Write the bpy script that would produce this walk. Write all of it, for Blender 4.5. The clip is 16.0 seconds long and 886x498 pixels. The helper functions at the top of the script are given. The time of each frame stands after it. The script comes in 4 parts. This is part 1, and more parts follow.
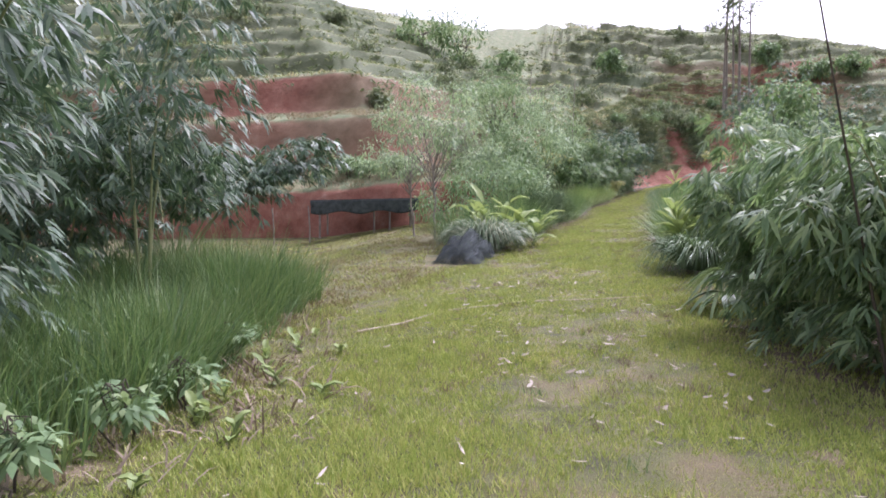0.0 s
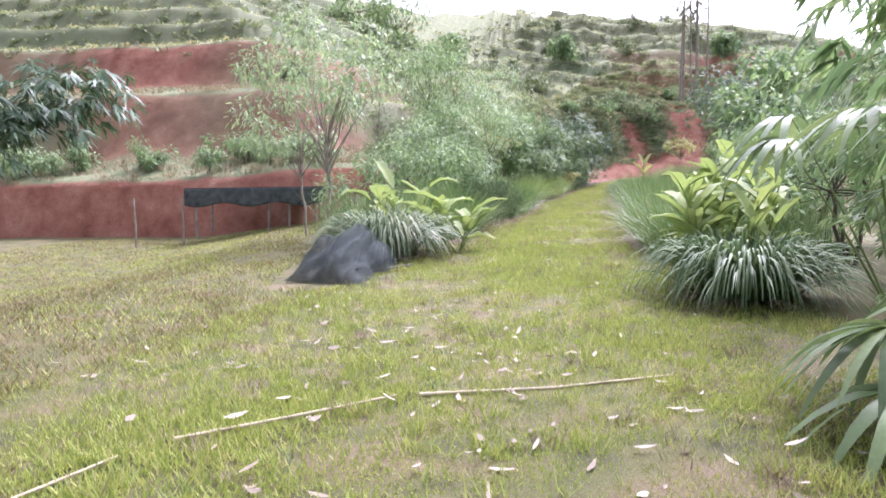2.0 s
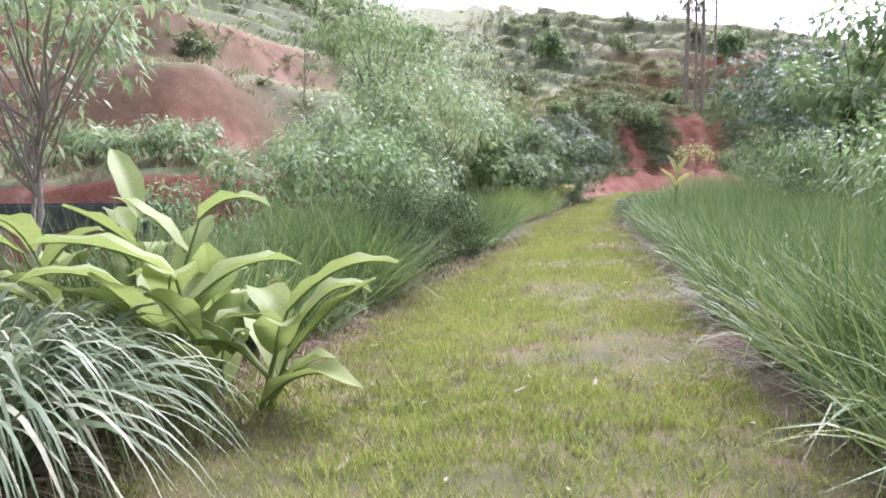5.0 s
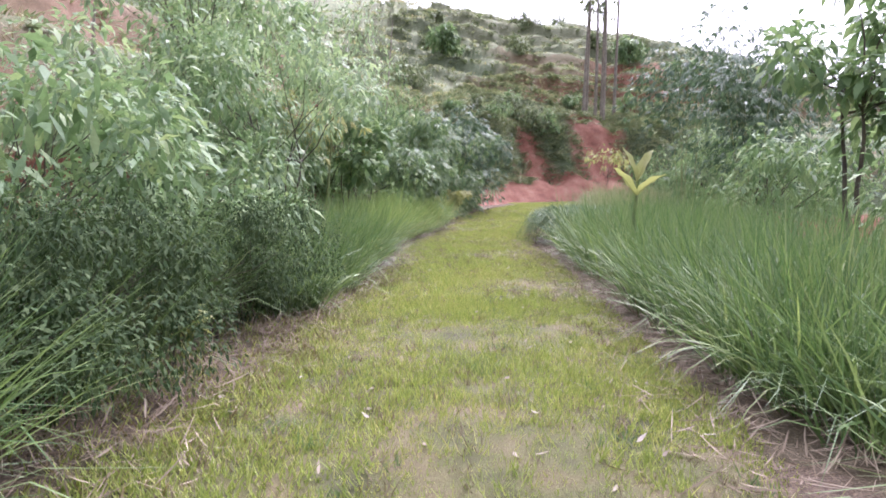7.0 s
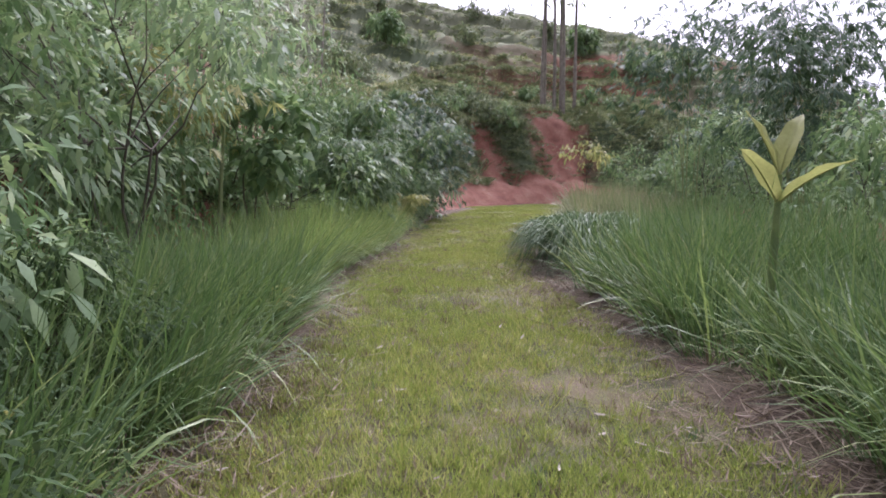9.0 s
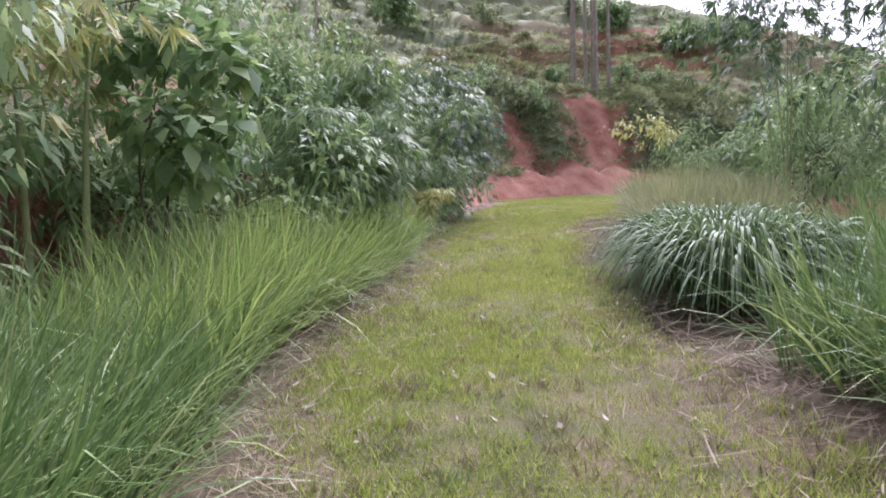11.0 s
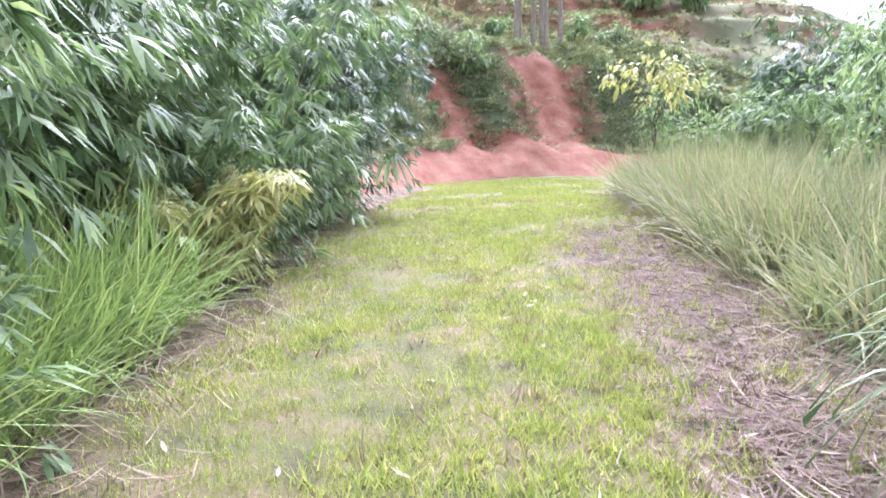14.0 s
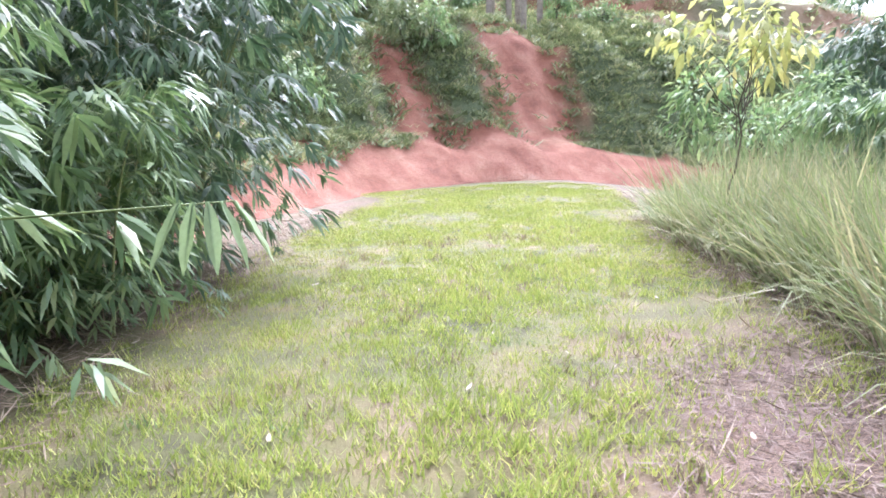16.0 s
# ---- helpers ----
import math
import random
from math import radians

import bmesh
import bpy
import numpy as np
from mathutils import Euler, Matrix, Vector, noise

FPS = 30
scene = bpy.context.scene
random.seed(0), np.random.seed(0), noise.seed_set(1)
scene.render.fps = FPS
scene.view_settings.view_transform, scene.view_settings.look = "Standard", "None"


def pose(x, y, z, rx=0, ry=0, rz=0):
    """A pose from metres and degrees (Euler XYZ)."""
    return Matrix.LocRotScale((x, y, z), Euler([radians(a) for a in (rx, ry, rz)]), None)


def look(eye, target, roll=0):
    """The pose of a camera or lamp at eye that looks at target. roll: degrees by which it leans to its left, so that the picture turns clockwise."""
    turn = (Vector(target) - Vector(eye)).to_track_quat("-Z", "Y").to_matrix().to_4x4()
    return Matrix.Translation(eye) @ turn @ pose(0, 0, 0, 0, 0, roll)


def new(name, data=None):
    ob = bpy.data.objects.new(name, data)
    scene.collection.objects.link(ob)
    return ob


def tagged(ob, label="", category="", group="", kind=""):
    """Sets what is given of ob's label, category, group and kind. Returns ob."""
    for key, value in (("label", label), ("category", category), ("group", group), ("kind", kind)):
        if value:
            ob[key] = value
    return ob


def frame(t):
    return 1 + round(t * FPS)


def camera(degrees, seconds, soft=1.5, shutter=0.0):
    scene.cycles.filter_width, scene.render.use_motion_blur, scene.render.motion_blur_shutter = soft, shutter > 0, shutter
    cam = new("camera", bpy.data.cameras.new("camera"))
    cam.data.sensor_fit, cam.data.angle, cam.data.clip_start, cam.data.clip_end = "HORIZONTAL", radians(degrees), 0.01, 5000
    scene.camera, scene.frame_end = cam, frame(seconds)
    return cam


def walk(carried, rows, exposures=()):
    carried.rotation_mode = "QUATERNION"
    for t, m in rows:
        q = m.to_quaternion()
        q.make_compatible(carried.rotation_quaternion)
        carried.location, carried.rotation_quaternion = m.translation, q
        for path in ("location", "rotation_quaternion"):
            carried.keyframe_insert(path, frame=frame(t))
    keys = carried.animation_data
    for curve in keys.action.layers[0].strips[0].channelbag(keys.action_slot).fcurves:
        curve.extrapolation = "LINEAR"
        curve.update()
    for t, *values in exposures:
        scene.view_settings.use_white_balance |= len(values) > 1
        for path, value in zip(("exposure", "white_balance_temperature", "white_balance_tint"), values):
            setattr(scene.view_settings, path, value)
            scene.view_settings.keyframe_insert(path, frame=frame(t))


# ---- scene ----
cam = camera(66.2, 16.0, soft=1.7)
walk(cam, [
    (0.00, pose(0.000, 0.000, 1.684, 84.400, 1.200, -0.100)),
    (0.50, pose(0.115, 1.380, 1.546, 84.200, 1.000, -2.500)),
    (1.00, pose(0.345, 2.760, 1.431, 84.100, 1.000, -3.700)),
    (1.50, pose(0.713, 4.163, 1.362, 84.200, 0.900, -4.300)),
    (2.00, pose(1.127, 5.497, 1.247, 84.200, 0.800, -4.200)),
    (2.50, pose(1.610, 6.831, 1.270, 84.400, 1.100, -1.100)),
    (3.00, pose(2.093, 8.165, 1.431, 84.800, 1.400, 3.100)),
    (3.50, pose(2.254, 9.292, 1.339, 84.900, 1.400, 2.700)),
    (4.00, pose(2.346, 10.580, 1.270, 85.100, 1.500, 4.500)),
    (4.50, pose(2.645, 11.937, 1.293, 85.000, 0.800, -3.000)),
    (5.00, pose(2.990, 13.372, 1.284, 85.160, 0.340, -5.300)),
    (5.50, pose(3.335, 14.807, 1.275, 85.320, -0.120, -7.600)),
    (6.00, pose(3.680, 16.243, 1.265, 85.480, -0.580, -9.900)),
    (6.50, pose(4.025, 17.678, 1.256, 85.640, -1.040, -12.200)),
    (7.00, pose(4.370, 19.113, 1.247, 85.800, -1.500, -14.500)),
    (7.50, pose(4.623, 20.493, 1.293, 86.000, -1.500, -15.600)),
    (8.00, pose(4.899, 21.804, 1.362, 86.200, -1.900, -19.400)),
    (9.25, pose(5.678, 24.539, 1.346, 86.042, -0.161, -18.873)),
    (10.50, pose(6.458, 27.274, 1.331, 85.885, 1.578, -18.345)),
    (11.00, pose(6.817, 28.407, 1.372, 85.663, 1.551, -17.547)),
    (11.50, pose(7.277, 29.566, 1.431, 85.464, 1.651, -17.543)),
    (12.00, pose(7.772, 30.640, 1.403, 85.198, 1.496, -18.848)),
    (12.50, pose(8.270, 31.772, 1.419, 84.574, 1.202, -21.857)),
    (13.00, pose(8.827, 32.945, 1.454, 83.979, 1.110, -22.061)),
    (13.50, pose(9.281, 34.124, 1.426, 83.766, 1.092, -21.561)),
    (14.00, pose(9.801, 35.324, 1.504, 83.607, 0.854, -23.270)),
    (14.50, pose(10.310, 36.495, 1.609, 83.444, 0.613, -24.879)),
    (15.00, pose(10.954, 37.698, 1.661, 83.157, 0.436, -25.486)),
    (15.50, pose(11.607, 38.928, 1.730, 82.974, 0.266, -26.293)),
    (16.00, pose(12.166, 40.067, 1.836, 82.872, 0.262, -26.193)),
], exposures=[(0.0, 0.95, 5750, 34), (0.5, 1.4, 5750, 34), (1.5, 1.6, 5750, 34), (2.5, 1.5, 5750, 34), (3.5, 1.55, 5750, 34), (4.5, 1.4, 5750, 34), (7.0, 1.35, 5750, 34), (8.2, 0.95, 5750, 34), (10.3, 0.5, 5750, 34), (10.7, 0.65, 5750, 34), (11.0, 1.1, 5750, 34), (12.0, 1.45, 5750, 34), (12.5, 1.85, 5700, 32), (13.5, 2.05, 5600, 29), (14.5, 2.2, 5550, 28), (16.0, 2.19, 5550, 26)])
# ---- world and sun: bright overcast ----
world = bpy.data.worlds.new("overcast_sky")
scene.world = world
world.use_nodes = True
wn = world.node_tree.nodes
wl = world.node_tree.links
sky = wn.new("ShaderNodeTexSky")
sky.sky_type = 'NISHITA'
sky.sun_disc = False
sky.sun_elevation = radians(52)
sky.sun_rotation = radians(35)
sky.air_density = 1.0
sky.dust_density = 6.0
hsv = wn.new("ShaderNodeHueSaturation")
hsv.inputs["Saturation"].default_value = 0.18
wl.new(sky.outputs[0], hsv.inputs["Color"])
wl.new(hsv.outputs[0], wn["Background"].inputs["Color"])
wn["Background"].inputs["Strength"].default_value = 0.15
sun = new("sun", bpy.data.lights.new("sun", 'SUN'))
sun.data.energy = 1.3
sun.data.angle = radians(14)
sun.data.color = (1.0, 0.96, 0.9)
sun.matrix_world = look((20, 30, 60), (0, 0, 0))
rng = np.random.default_rng(7)


# ---- materials ----
def base_material(name, rough=0.7):
    m = bpy.data.materials.new(name)
    m.use_nodes = True
    m.node_tree.nodes["Principled BSDF"].inputs["Roughness"].default_value = rough
    return m, m.node_tree.nodes, m.node_tree.links


def noise_node(nt, scale, detail=4.0, coord="Object", rough=0.55):
    c = nt.nodes.new("ShaderNodeTexCoord")
    n = nt.nodes.new("ShaderNodeTexNoise")
    n.inputs["Scale"].default_value = scale
    n.inputs["Detail"].default_value = detail
    n.inputs["Roughness"].default_value = rough
    nt.links.new(c.outputs[coord], n.inputs["Vector"])
    return n.outputs["Fac"]


def ramp(nt, fac, stops):
    r = nt.nodes.new("ShaderNodeValToRGB")
    e = r.color_ramp.elements
    while len(e) < len(stops):
        e.new(0.5)
    for el, (p, c) in zip(e, stops):
        el.position = p
        el.color = (*c, 1)
    nt.links.new(fac, r.inputs["Fac"])
    return r.outputs["Color"]


def mix(nt, fac, a, b, kind='MIX'):
    n = nt.nodes.new("ShaderNodeMix")
    n.data_type = 'RGBA'
    n.blend_type = kind
    for sock, v in ((n.inputs[0], fac), (n.inputs[6], a), (n.inputs[7], b)):
        if isinstance(v, (int, float)):
            sock.default_value = v
        elif isinstance(v, tuple):
            sock.default_value = (*v, 1)
        else:
            nt.links.new(v, sock)
    return n.outputs[2]


def math_node(nt, op, a, b=0.0, clamp=False):
    n = nt.nodes.new("ShaderNodeMath")
    n.operation = op
    n.use_clamp = clamp
    for sock, v in zip(n.inputs, (a, b)):
        if isinstance(v, (int, float)):
            sock.default_value = v
        else:
            nt.links.new(v, sock)
    return n.outputs[0]


def bump(nt, height, strength, dist):
    b = nt.nodes.new("ShaderNodeBump")
    b.inputs["Strength"].default_value = strength
    b.inputs["Distance"].default_value = dist
    nt.links.new(height, b.inputs["Height"])
    nt.links.new(b.outputs[0], nt.nodes["Principled BSDF"].inputs["Normal"])


def leaf_material(name, stops, rough=0.45, through_light=0.35, patch=0.6, spec=0.3, lift=1.7, mute=0.24):
    """Leaf colours spread over the islands of a mesh, with soft patches; light shines through."""
    m, n, l = base_material(name, rough)
    nt = m.node_tree
    geo = n.new("ShaderNodeNewGeometry")
    big = noise_node(nt, patch, 3.0)
    f = math_node(nt, 'ADD', math_node(nt, 'MULTIPLY', geo.outputs["Random Per Island"], 0.65),
                  math_node(nt, 'MULTIPLY', big, 0.5), True)
    f = math_node(nt, 'SUBTRACT', f, 0.08, True)
    # default lift and mute brighten and grey the leaves, partly standing in for haze
    col = ramp(nt, f, [(q, tuple(min((v * (1 - mute) + sum(c) / 3 * mute) * lift * k, 0.8) for v, k in zip(c, (1.05, 1.0, 1.0)))) for q, c in stops])
    fine = noise_node(nt, 40.0, 2.0)
    col = mix(nt, 0.35, col, ramp(nt, fine, [(0.3, (0.55, 0.55, 0.5)), (0.7, (1.0, 1.0, 1.0))]), 'MULTIPLY')
    p = n["Principled BSDF"]
    p.inputs["Specular IOR Level"].default_value = spec
    l.new(col, p.inputs["Base Color"])
    tr = n.new("ShaderNodeBsdfTranslucent")
    l.new(mix(nt, 1.0, col, (1.0, 1.0, 0.8), 'MULTIPLY'), tr.inputs["Color"])
    ms = n.new("ShaderNodeMixShader")
    ms.inputs[0].default_value = through_light
    l.new(p.outputs[0], ms.inputs[1])
    l.new(tr.outputs[0], ms.inputs[2])
    l.new(ms.outputs[0], n["Material Output"].inputs["Surface"])
    return m


def rough_material(name, stops, scale=6.0, rough=0.85, relief=0.5, depth=0.02, fine=60.0):
    m, n, l = base_material(name, rough)
    nt = m.node_tree
    a = noise_node(nt, scale, 6.0)
    b = noise_node(nt, fine, 4.0)
    col = ramp(nt, a, stops)
    col = mix(nt, 0.5, col, ramp(nt, b, [(0.3, (0.5, 0.5, 0.5)), (0.7, (1.0, 1.0, 1.0))]), 'MULTIPLY')
    l.new(col, n["Principled BSDF"].inputs["Base Color"])
    bump(nt, math_node(nt, 'ADD', a, math_node(nt, 'MULTIPLY', b, 0.4)), relief, depth)
    return m


# high lift: haze before the bamboo is put into its leaf colour
M_BAMBOO = leaf_material("bamboo_leaf", [(0.0, (0.035, 0.075, 0.03)), (0.45, (0.07, 0.135, 0.05)), (0.8, (0.13, 0.2, 0.07)), (1.0, (0.26, 0.28, 0.1))], 0.42, 0.38, spec=0.35, lift=2.35)
M_BAMBOO_DARK = leaf_material("dark_bamboo_leaf", [(0.0, (0.02, 0.05, 0.025)), (0.5, (0.045, 0.095, 0.045)), (1.0, (0.1, 0.16, 0.07))], 0.42, 0.3, spec=0.4, lift=2.3)
M_YELLOW = leaf_material("yellow_green_leaf", [(0.0, (0.16, 0.2, 0.05)), (0.5, (0.27, 0.31, 0.08)), (1.0, (0.45, 0.42, 0.12))], 0.45, 0.4, lift=1.6)
M_BUSH = leaf_material("bush_leaf", [(0.0, (0.045, 0.095, 0.035)), (0.5, (0.09, 0.165, 0.06)), (1.0, (0.19, 0.26, 0.1))], 0.58, 0.35, lift=2.4)
M_BUSH_PALE = leaf_material("pale_bush_leaf", [(0.0, (0.07, 0.13, 0.06)), (0.5, (0.13, 0.21, 0.095)), (1.0, (0.24, 0.32, 0.15))], 0.5, 0.38, spec=0.45, lift=2.3)
M_WEED = leaf_material("fine_weed_leaf", [(0.0, (0.035, 0.07, 0.03)), (0.5, (0.07, 0.125, 0.05)), (0.9, (0.13, 0.19, 0.08)), (1.0, (0.22, 0.23, 0.11))], 0.8, 0.2, spec=0.12, lift=0.95, mute=0.05)
# scrub paled by lift to imitate haze over the hillside
M_HILL = leaf_material("hill_scrub_leaf", [(0.0, (0.055, 0.095, 0.04)), (0.5, (0.11, 0.16, 0.065)), (1.0, (0.22, 0.24, 0.11))], 0.6, 0.25, 0.15, lift=2.0)
M_HILLGRASS = leaf_material("hill_grass", [(0.0, (0.1, 0.16, 0.05)), (0.5, (0.2, 0.24, 0.09)), (0.8, (0.3, 0.29, 0.14)), (1.0, (0.4, 0.34, 0.2))], 0.7, 0.3, 0.12, lift=1.9)
M_DRYEDGE = leaf_material("dry_terrace_grass", [(0.0, (0.2, 0.2, 0.09)), (0.5, (0.34, 0.3, 0.17)), (1.0, (0.46, 0.39, 0.25))], 0.7, 0.3, 0.2, lift=1.1)
M_TALL = leaf_material("tall_grass_blade", [(0.0, (0.05, 0.11, 0.035)), (0.45, (0.1, 0.19, 0.055)), (0.8, (0.18, 0.27, 0.09)), (1.0, (0.36, 0.35, 0.18))], 0.45, 0.25, 0.9, spec=0.4, lift=1.35, mute=0.1)
M_TALLBRIGHT = leaf_material("bright_tall_grass_blade", [(0.0, (0.08, 0.15, 0.04)), (0.45, (0.14, 0.23, 0.06)), (0.8, (0.22, 0.29, 0.09)), (1.0, (0.38, 0.36, 0.18))], 0.42, 0.35, 0.35, spec=0.5, lift=1.75, mute=0.12)
M_TALLDRY = leaf_material("drying_tall_grass_blade", [(0.0, (0.1, 0.17, 0.06)), (0.45, (0.19, 0.25, 0.1)), (0.8, (0.31, 0.32, 0.16)), (1.0, (0.48, 0.42, 0.25))], 0.5, 0.35, 0.35, lift=1.35)
M_LAWN = leaf_material("lawn_blade", [(0.0, (0.12, 0.17, 0.04)), (0.4, (0.2, 0.27, 0.06)), (0.72, (0.31, 0.35, 0.11)), (1.0, (0.45, 0.4, 0.2))], 0.5, 0.35, 0.45, lift=1.5, mute=0.0)
M_DRYLAWN = leaf_material("dry_lawn_blade", [(0.0, (0.13, 0.14, 0.05)), (0.5, (0.25, 0.23, 0.09)), (1.0, (0.38, 0.29, 0.16))], 0.7, 0.25, 0.5, lift=1.0, mute=0.1)
M_FOUNTAIN = leaf_material("fountain_blade", [(0.0, (0.07, 0.13, 0.06)), (0.5, (0.15, 0.23, 0.12)), (0.8, (0.33, 0.38, 0.25)), (1.0, (0.55, 0.5, 0.33))], 0.5, 0.25, 0.8, lift=1.3, mute=0.1)
M_FOUNTAIN_DARK = leaf_material("dark_fountain_blade", [(0.0, (0.045, 0.1, 0.035)), (0.5, (0.11, 0.19, 0.08)), (0.85, (0.24, 0.34, 0.18)), (1.0, (0.42, 0.46, 0.28))], 0.5, 0.25, 0.8, spec=0.3, lift=1.2, mute=0.08)
M_BIGLEAF = leaf_material("ginger_leaf", [(0.0, (0.13, 0.22, 0.05)), (0.5, (0.21, 0.32, 0.075)), (0.85, (0.33, 0.4, 0.1)), (1.0, (0.5, 0.45, 0.14))], 0.5, 0.42, 2.0, lift=1.45)
M_PALM = leaf_material("palm_leaf", [(0.0, (0.05, 0.1, 0.035)), (0.6, (0.11, 0.19, 0.06)), (1.0, (0.22, 0.29, 0.1))], 0.33, 0.3, 1.5)
M_STRAW = leaf_material("straw", [(0.0, (0.2, 0.14, 0.08)), (0.5, (0.36, 0.29, 0.18)), (1.0, (0.55, 0.47, 0.33))], 0.8, 0.1, 1.0, lift=0.85)
M_MULCH = leaf_material("weathered_cut_straw", [(0.0, (0.1, 0.07, 0.05)), (0.5, (0.2, 0.15, 0.115)), (1.0, (0.36, 0.3, 0.24))], 0.85, 0.05, 1.0, lift=1.0)
M_FALLEN = leaf_material("fallen_leaf", [(0.0, (0.3, 0.24, 0.15)), (0.5, (0.5, 0.44, 0.33)), (1.0, (0.68, 0.64, 0.54))], 0.7, 0.1, 3.0, lift=0.8)
M_CULM = rough_material("bamboo_culm", [(0.3, (0.2, 0.25, 0.09)), (0.7, (0.36, 0.38, 0.17))], 3.0, 0.45, 0.2, 0.005)
M_BARK = rough_material("pale_bark", [(0.3, (0.2, 0.17, 0.13)), (0.7, (0.4, 0.36, 0.3))], 5.0, 0.85, 0.6, 0.01)
M_DARKSTEM = rough_material("dark_stem", [(0.3, (0.06, 0.05, 0.035)), (0.7, (0.14, 0.12, 0.08))], 5.0, 0.85, 0.6, 0.01)
M_STEM = rough_material("green_stem", [(0.3, (0.12, 0.18, 0.05)), (0.7, (0.2, 0.26, 0.08))], 8.0, 0.5, 0.3, 0.004)
M_DRYPOLE = rough_material("dry_cane", [(0.3, (0.4, 0.34, 0.22)), (0.7, (0.6, 0.53, 0.38))], 5.0, 0.7, 0.3, 0.004)
M_PIPE = rough_material("black_plastic_pipe", [(0.3, (0.03, 0.035, 0.035)), (0.7, (0.06, 0.065, 0.065))], 6.0, 0.5, 0.1, 0.002)


def net_material(name, holes):
    """Woven shade net: dark threads with see-through gaps."""
    m, n, l = base_material(name, 0.95)
    n["Principled BSDF"].inputs["Specular IOR Level"].default_value = 0.15
    nt = m.node_tree
    c = noise_node(nt, 5.0, 4.0)
    l.new(ramp(nt, c, [(0.3, (0.045, 0.056, 0.055)), (0.7, (0.105, 0.125, 0.12))]), n["Principled BSDF"].inputs["Base Color"])
    tc = n.new("ShaderNodeTexCoord")
    ck = n.new("ShaderNodeTexVoronoi")
    ck.inputs["Scale"].default_value = 130.0
    l.new(tc.outputs["Object"], ck.inputs["Vector"])
    clear = n.new("ShaderNodeBsdfTransparent")
    ms = n.new("ShaderNodeMixShader")
    l.new(math_node(nt, 'MULTIPLY', math_node(nt, 'LESS_THAN', ck.outputs["Distance"], 0.55), holes), ms.inputs[0])
    l.new(n["Principled BSDF"].outputs[0], ms.inputs[1])
    l.new(clear.outputs[0], ms.inputs[2])
    l.new(ms.outputs[0], n["Material Output"].inputs["Surface"])
    return m


M_NET = net_material("shade_net_mesh", 0.9)
M_NETDENSE = net_material("dense_shade_net_mesh", 0.15)


# ---- the lie of the land ----
LEAN = Vector((-0.0353, -0.0228, 0.9991))   # the upper path climbs gently
BASE = [(-75, 38), (-30, 34), (-16, 32), (-8, 30), (-2, 28.3), (2, 31), (5, 37), (8.6, 43.4), (11.6, 47.6), (14.6, 52), (18, 55.8), (22, 57.4), (27, 57.6), (34, 55.5), (46, 52), (80, 50)]


def smooth(a):
    a = np.clip(a, 0, 1)
    return a * a * (3 - 2 * a)


def ground_z(x, y):
    x, y = np.asarray(x, float), np.asarray(y, float)
    along = (x - 6.35) * 0.3256 + (y - 26.9) * 0.9455
    across = (x - 6.35) * 0.9455 - (y - 26.9) * 0.3256
    z2 = 0.0349 * np.clip(along, 0, 34) + 0.026 * np.clip(across, -5, 5)
    w = smooth((along + 3) / 6)
    z1 = 0.3 * (1 - smooth((y - 1) / 5.5)) - 0.66 * smooth((-x - 0.2) / 6) * smooth((y - 7) / 12)
    z = z1 * (1 - w) + z2 * w
    right = np.where(y < 24, x - 5.5 - 0.22 * (y - 10), across - 5)
    return z - 2.2 * smooth((right - 2) / 14)


def base_distance(x, y):
    """How far a place lies from the foot of the hill."""
    best = np.full(np.shape(x), 1e9)
    for (ax, ay), (bx, by) in zip(BASE[:-1], BASE[1:]):
        dx, dy = bx - ax, by - ay
        t = np.clip(((x - ax) * dx + (y - ay) * dy) / (dx * dx + dy * dy), 0, 1)
        best = np.minimum(best, np.hypot(x - ax - t * dx, y - ay - t * dy))
    return best


def field(x, y, scale, seed):
    """Smooth random field from a few waves."""
    r = np.random.default_rng(seed)
    out = 0
    for k in range(7):
        a, f, p = r.uniform(0, 6.283), scale * r.uniform(0.5, 1.7), r.uniform(0, 6.283)
        out = out + np.sin((x * np.cos(a) + y * np.sin(a)) * f + p)
    return out / 7 * 1.6


LEFT_U = [0, 0.35, 0.8, 3.4, 4.0, 5.2, 5.6, 8.0, 8.5, 9.3, 9.7, 12.2]
LEFT_Z = [0, 1.7, 1.95, 2.3, 2.7, 4.7, 5.1, 5.5, 6.0, 7.5, 7.9, 8.4]
RIGHT_U = [0, 0.6, 1.3, 2.3, 3.4, 5.0, 6.2, 8.0, 9.5, 12.0]
RIGHT_Z = [0, 0.55, 1.2, 1.9, 3.3, 5.4, 6.1, 7.2, 7.9, 9.4]
u0 = 12.2
for k in range(7):
    LEFT_U += [u0 + 0.8, u0 + 2.7]
    LEFT_Z += [8.4 + 1.6 * k + 1.3, 8.4 + 1.6 * k + 1.6]
    u0 += 2.7
LEFT_U += [u0 + 8, 200]
LEFT_Z += [23.5, 25]
for k in range(8):
    RIGHT_U += [12.7 + 2.6 * k, 14.6 + 2.6 * k]
    RIGHT_Z += [10.5 + 1.6 * k, 10.8 + 1.6 * k]
RIGHT_U += [45, 200]
RIGHT_Z += [25, 28]


def crest(x, y):
    bearing = np.degrees(np.arctan2(x - 2.3, y - 9.3))
    return np.interp(bearing, [-50, -20, -5, 5, 15, 24, 30, 36, 42, 50, 60], [21, 21, 22.5, 22.5, 21.4, 19.6, 17.4, 14.4, 11, 6.5, 3.0])


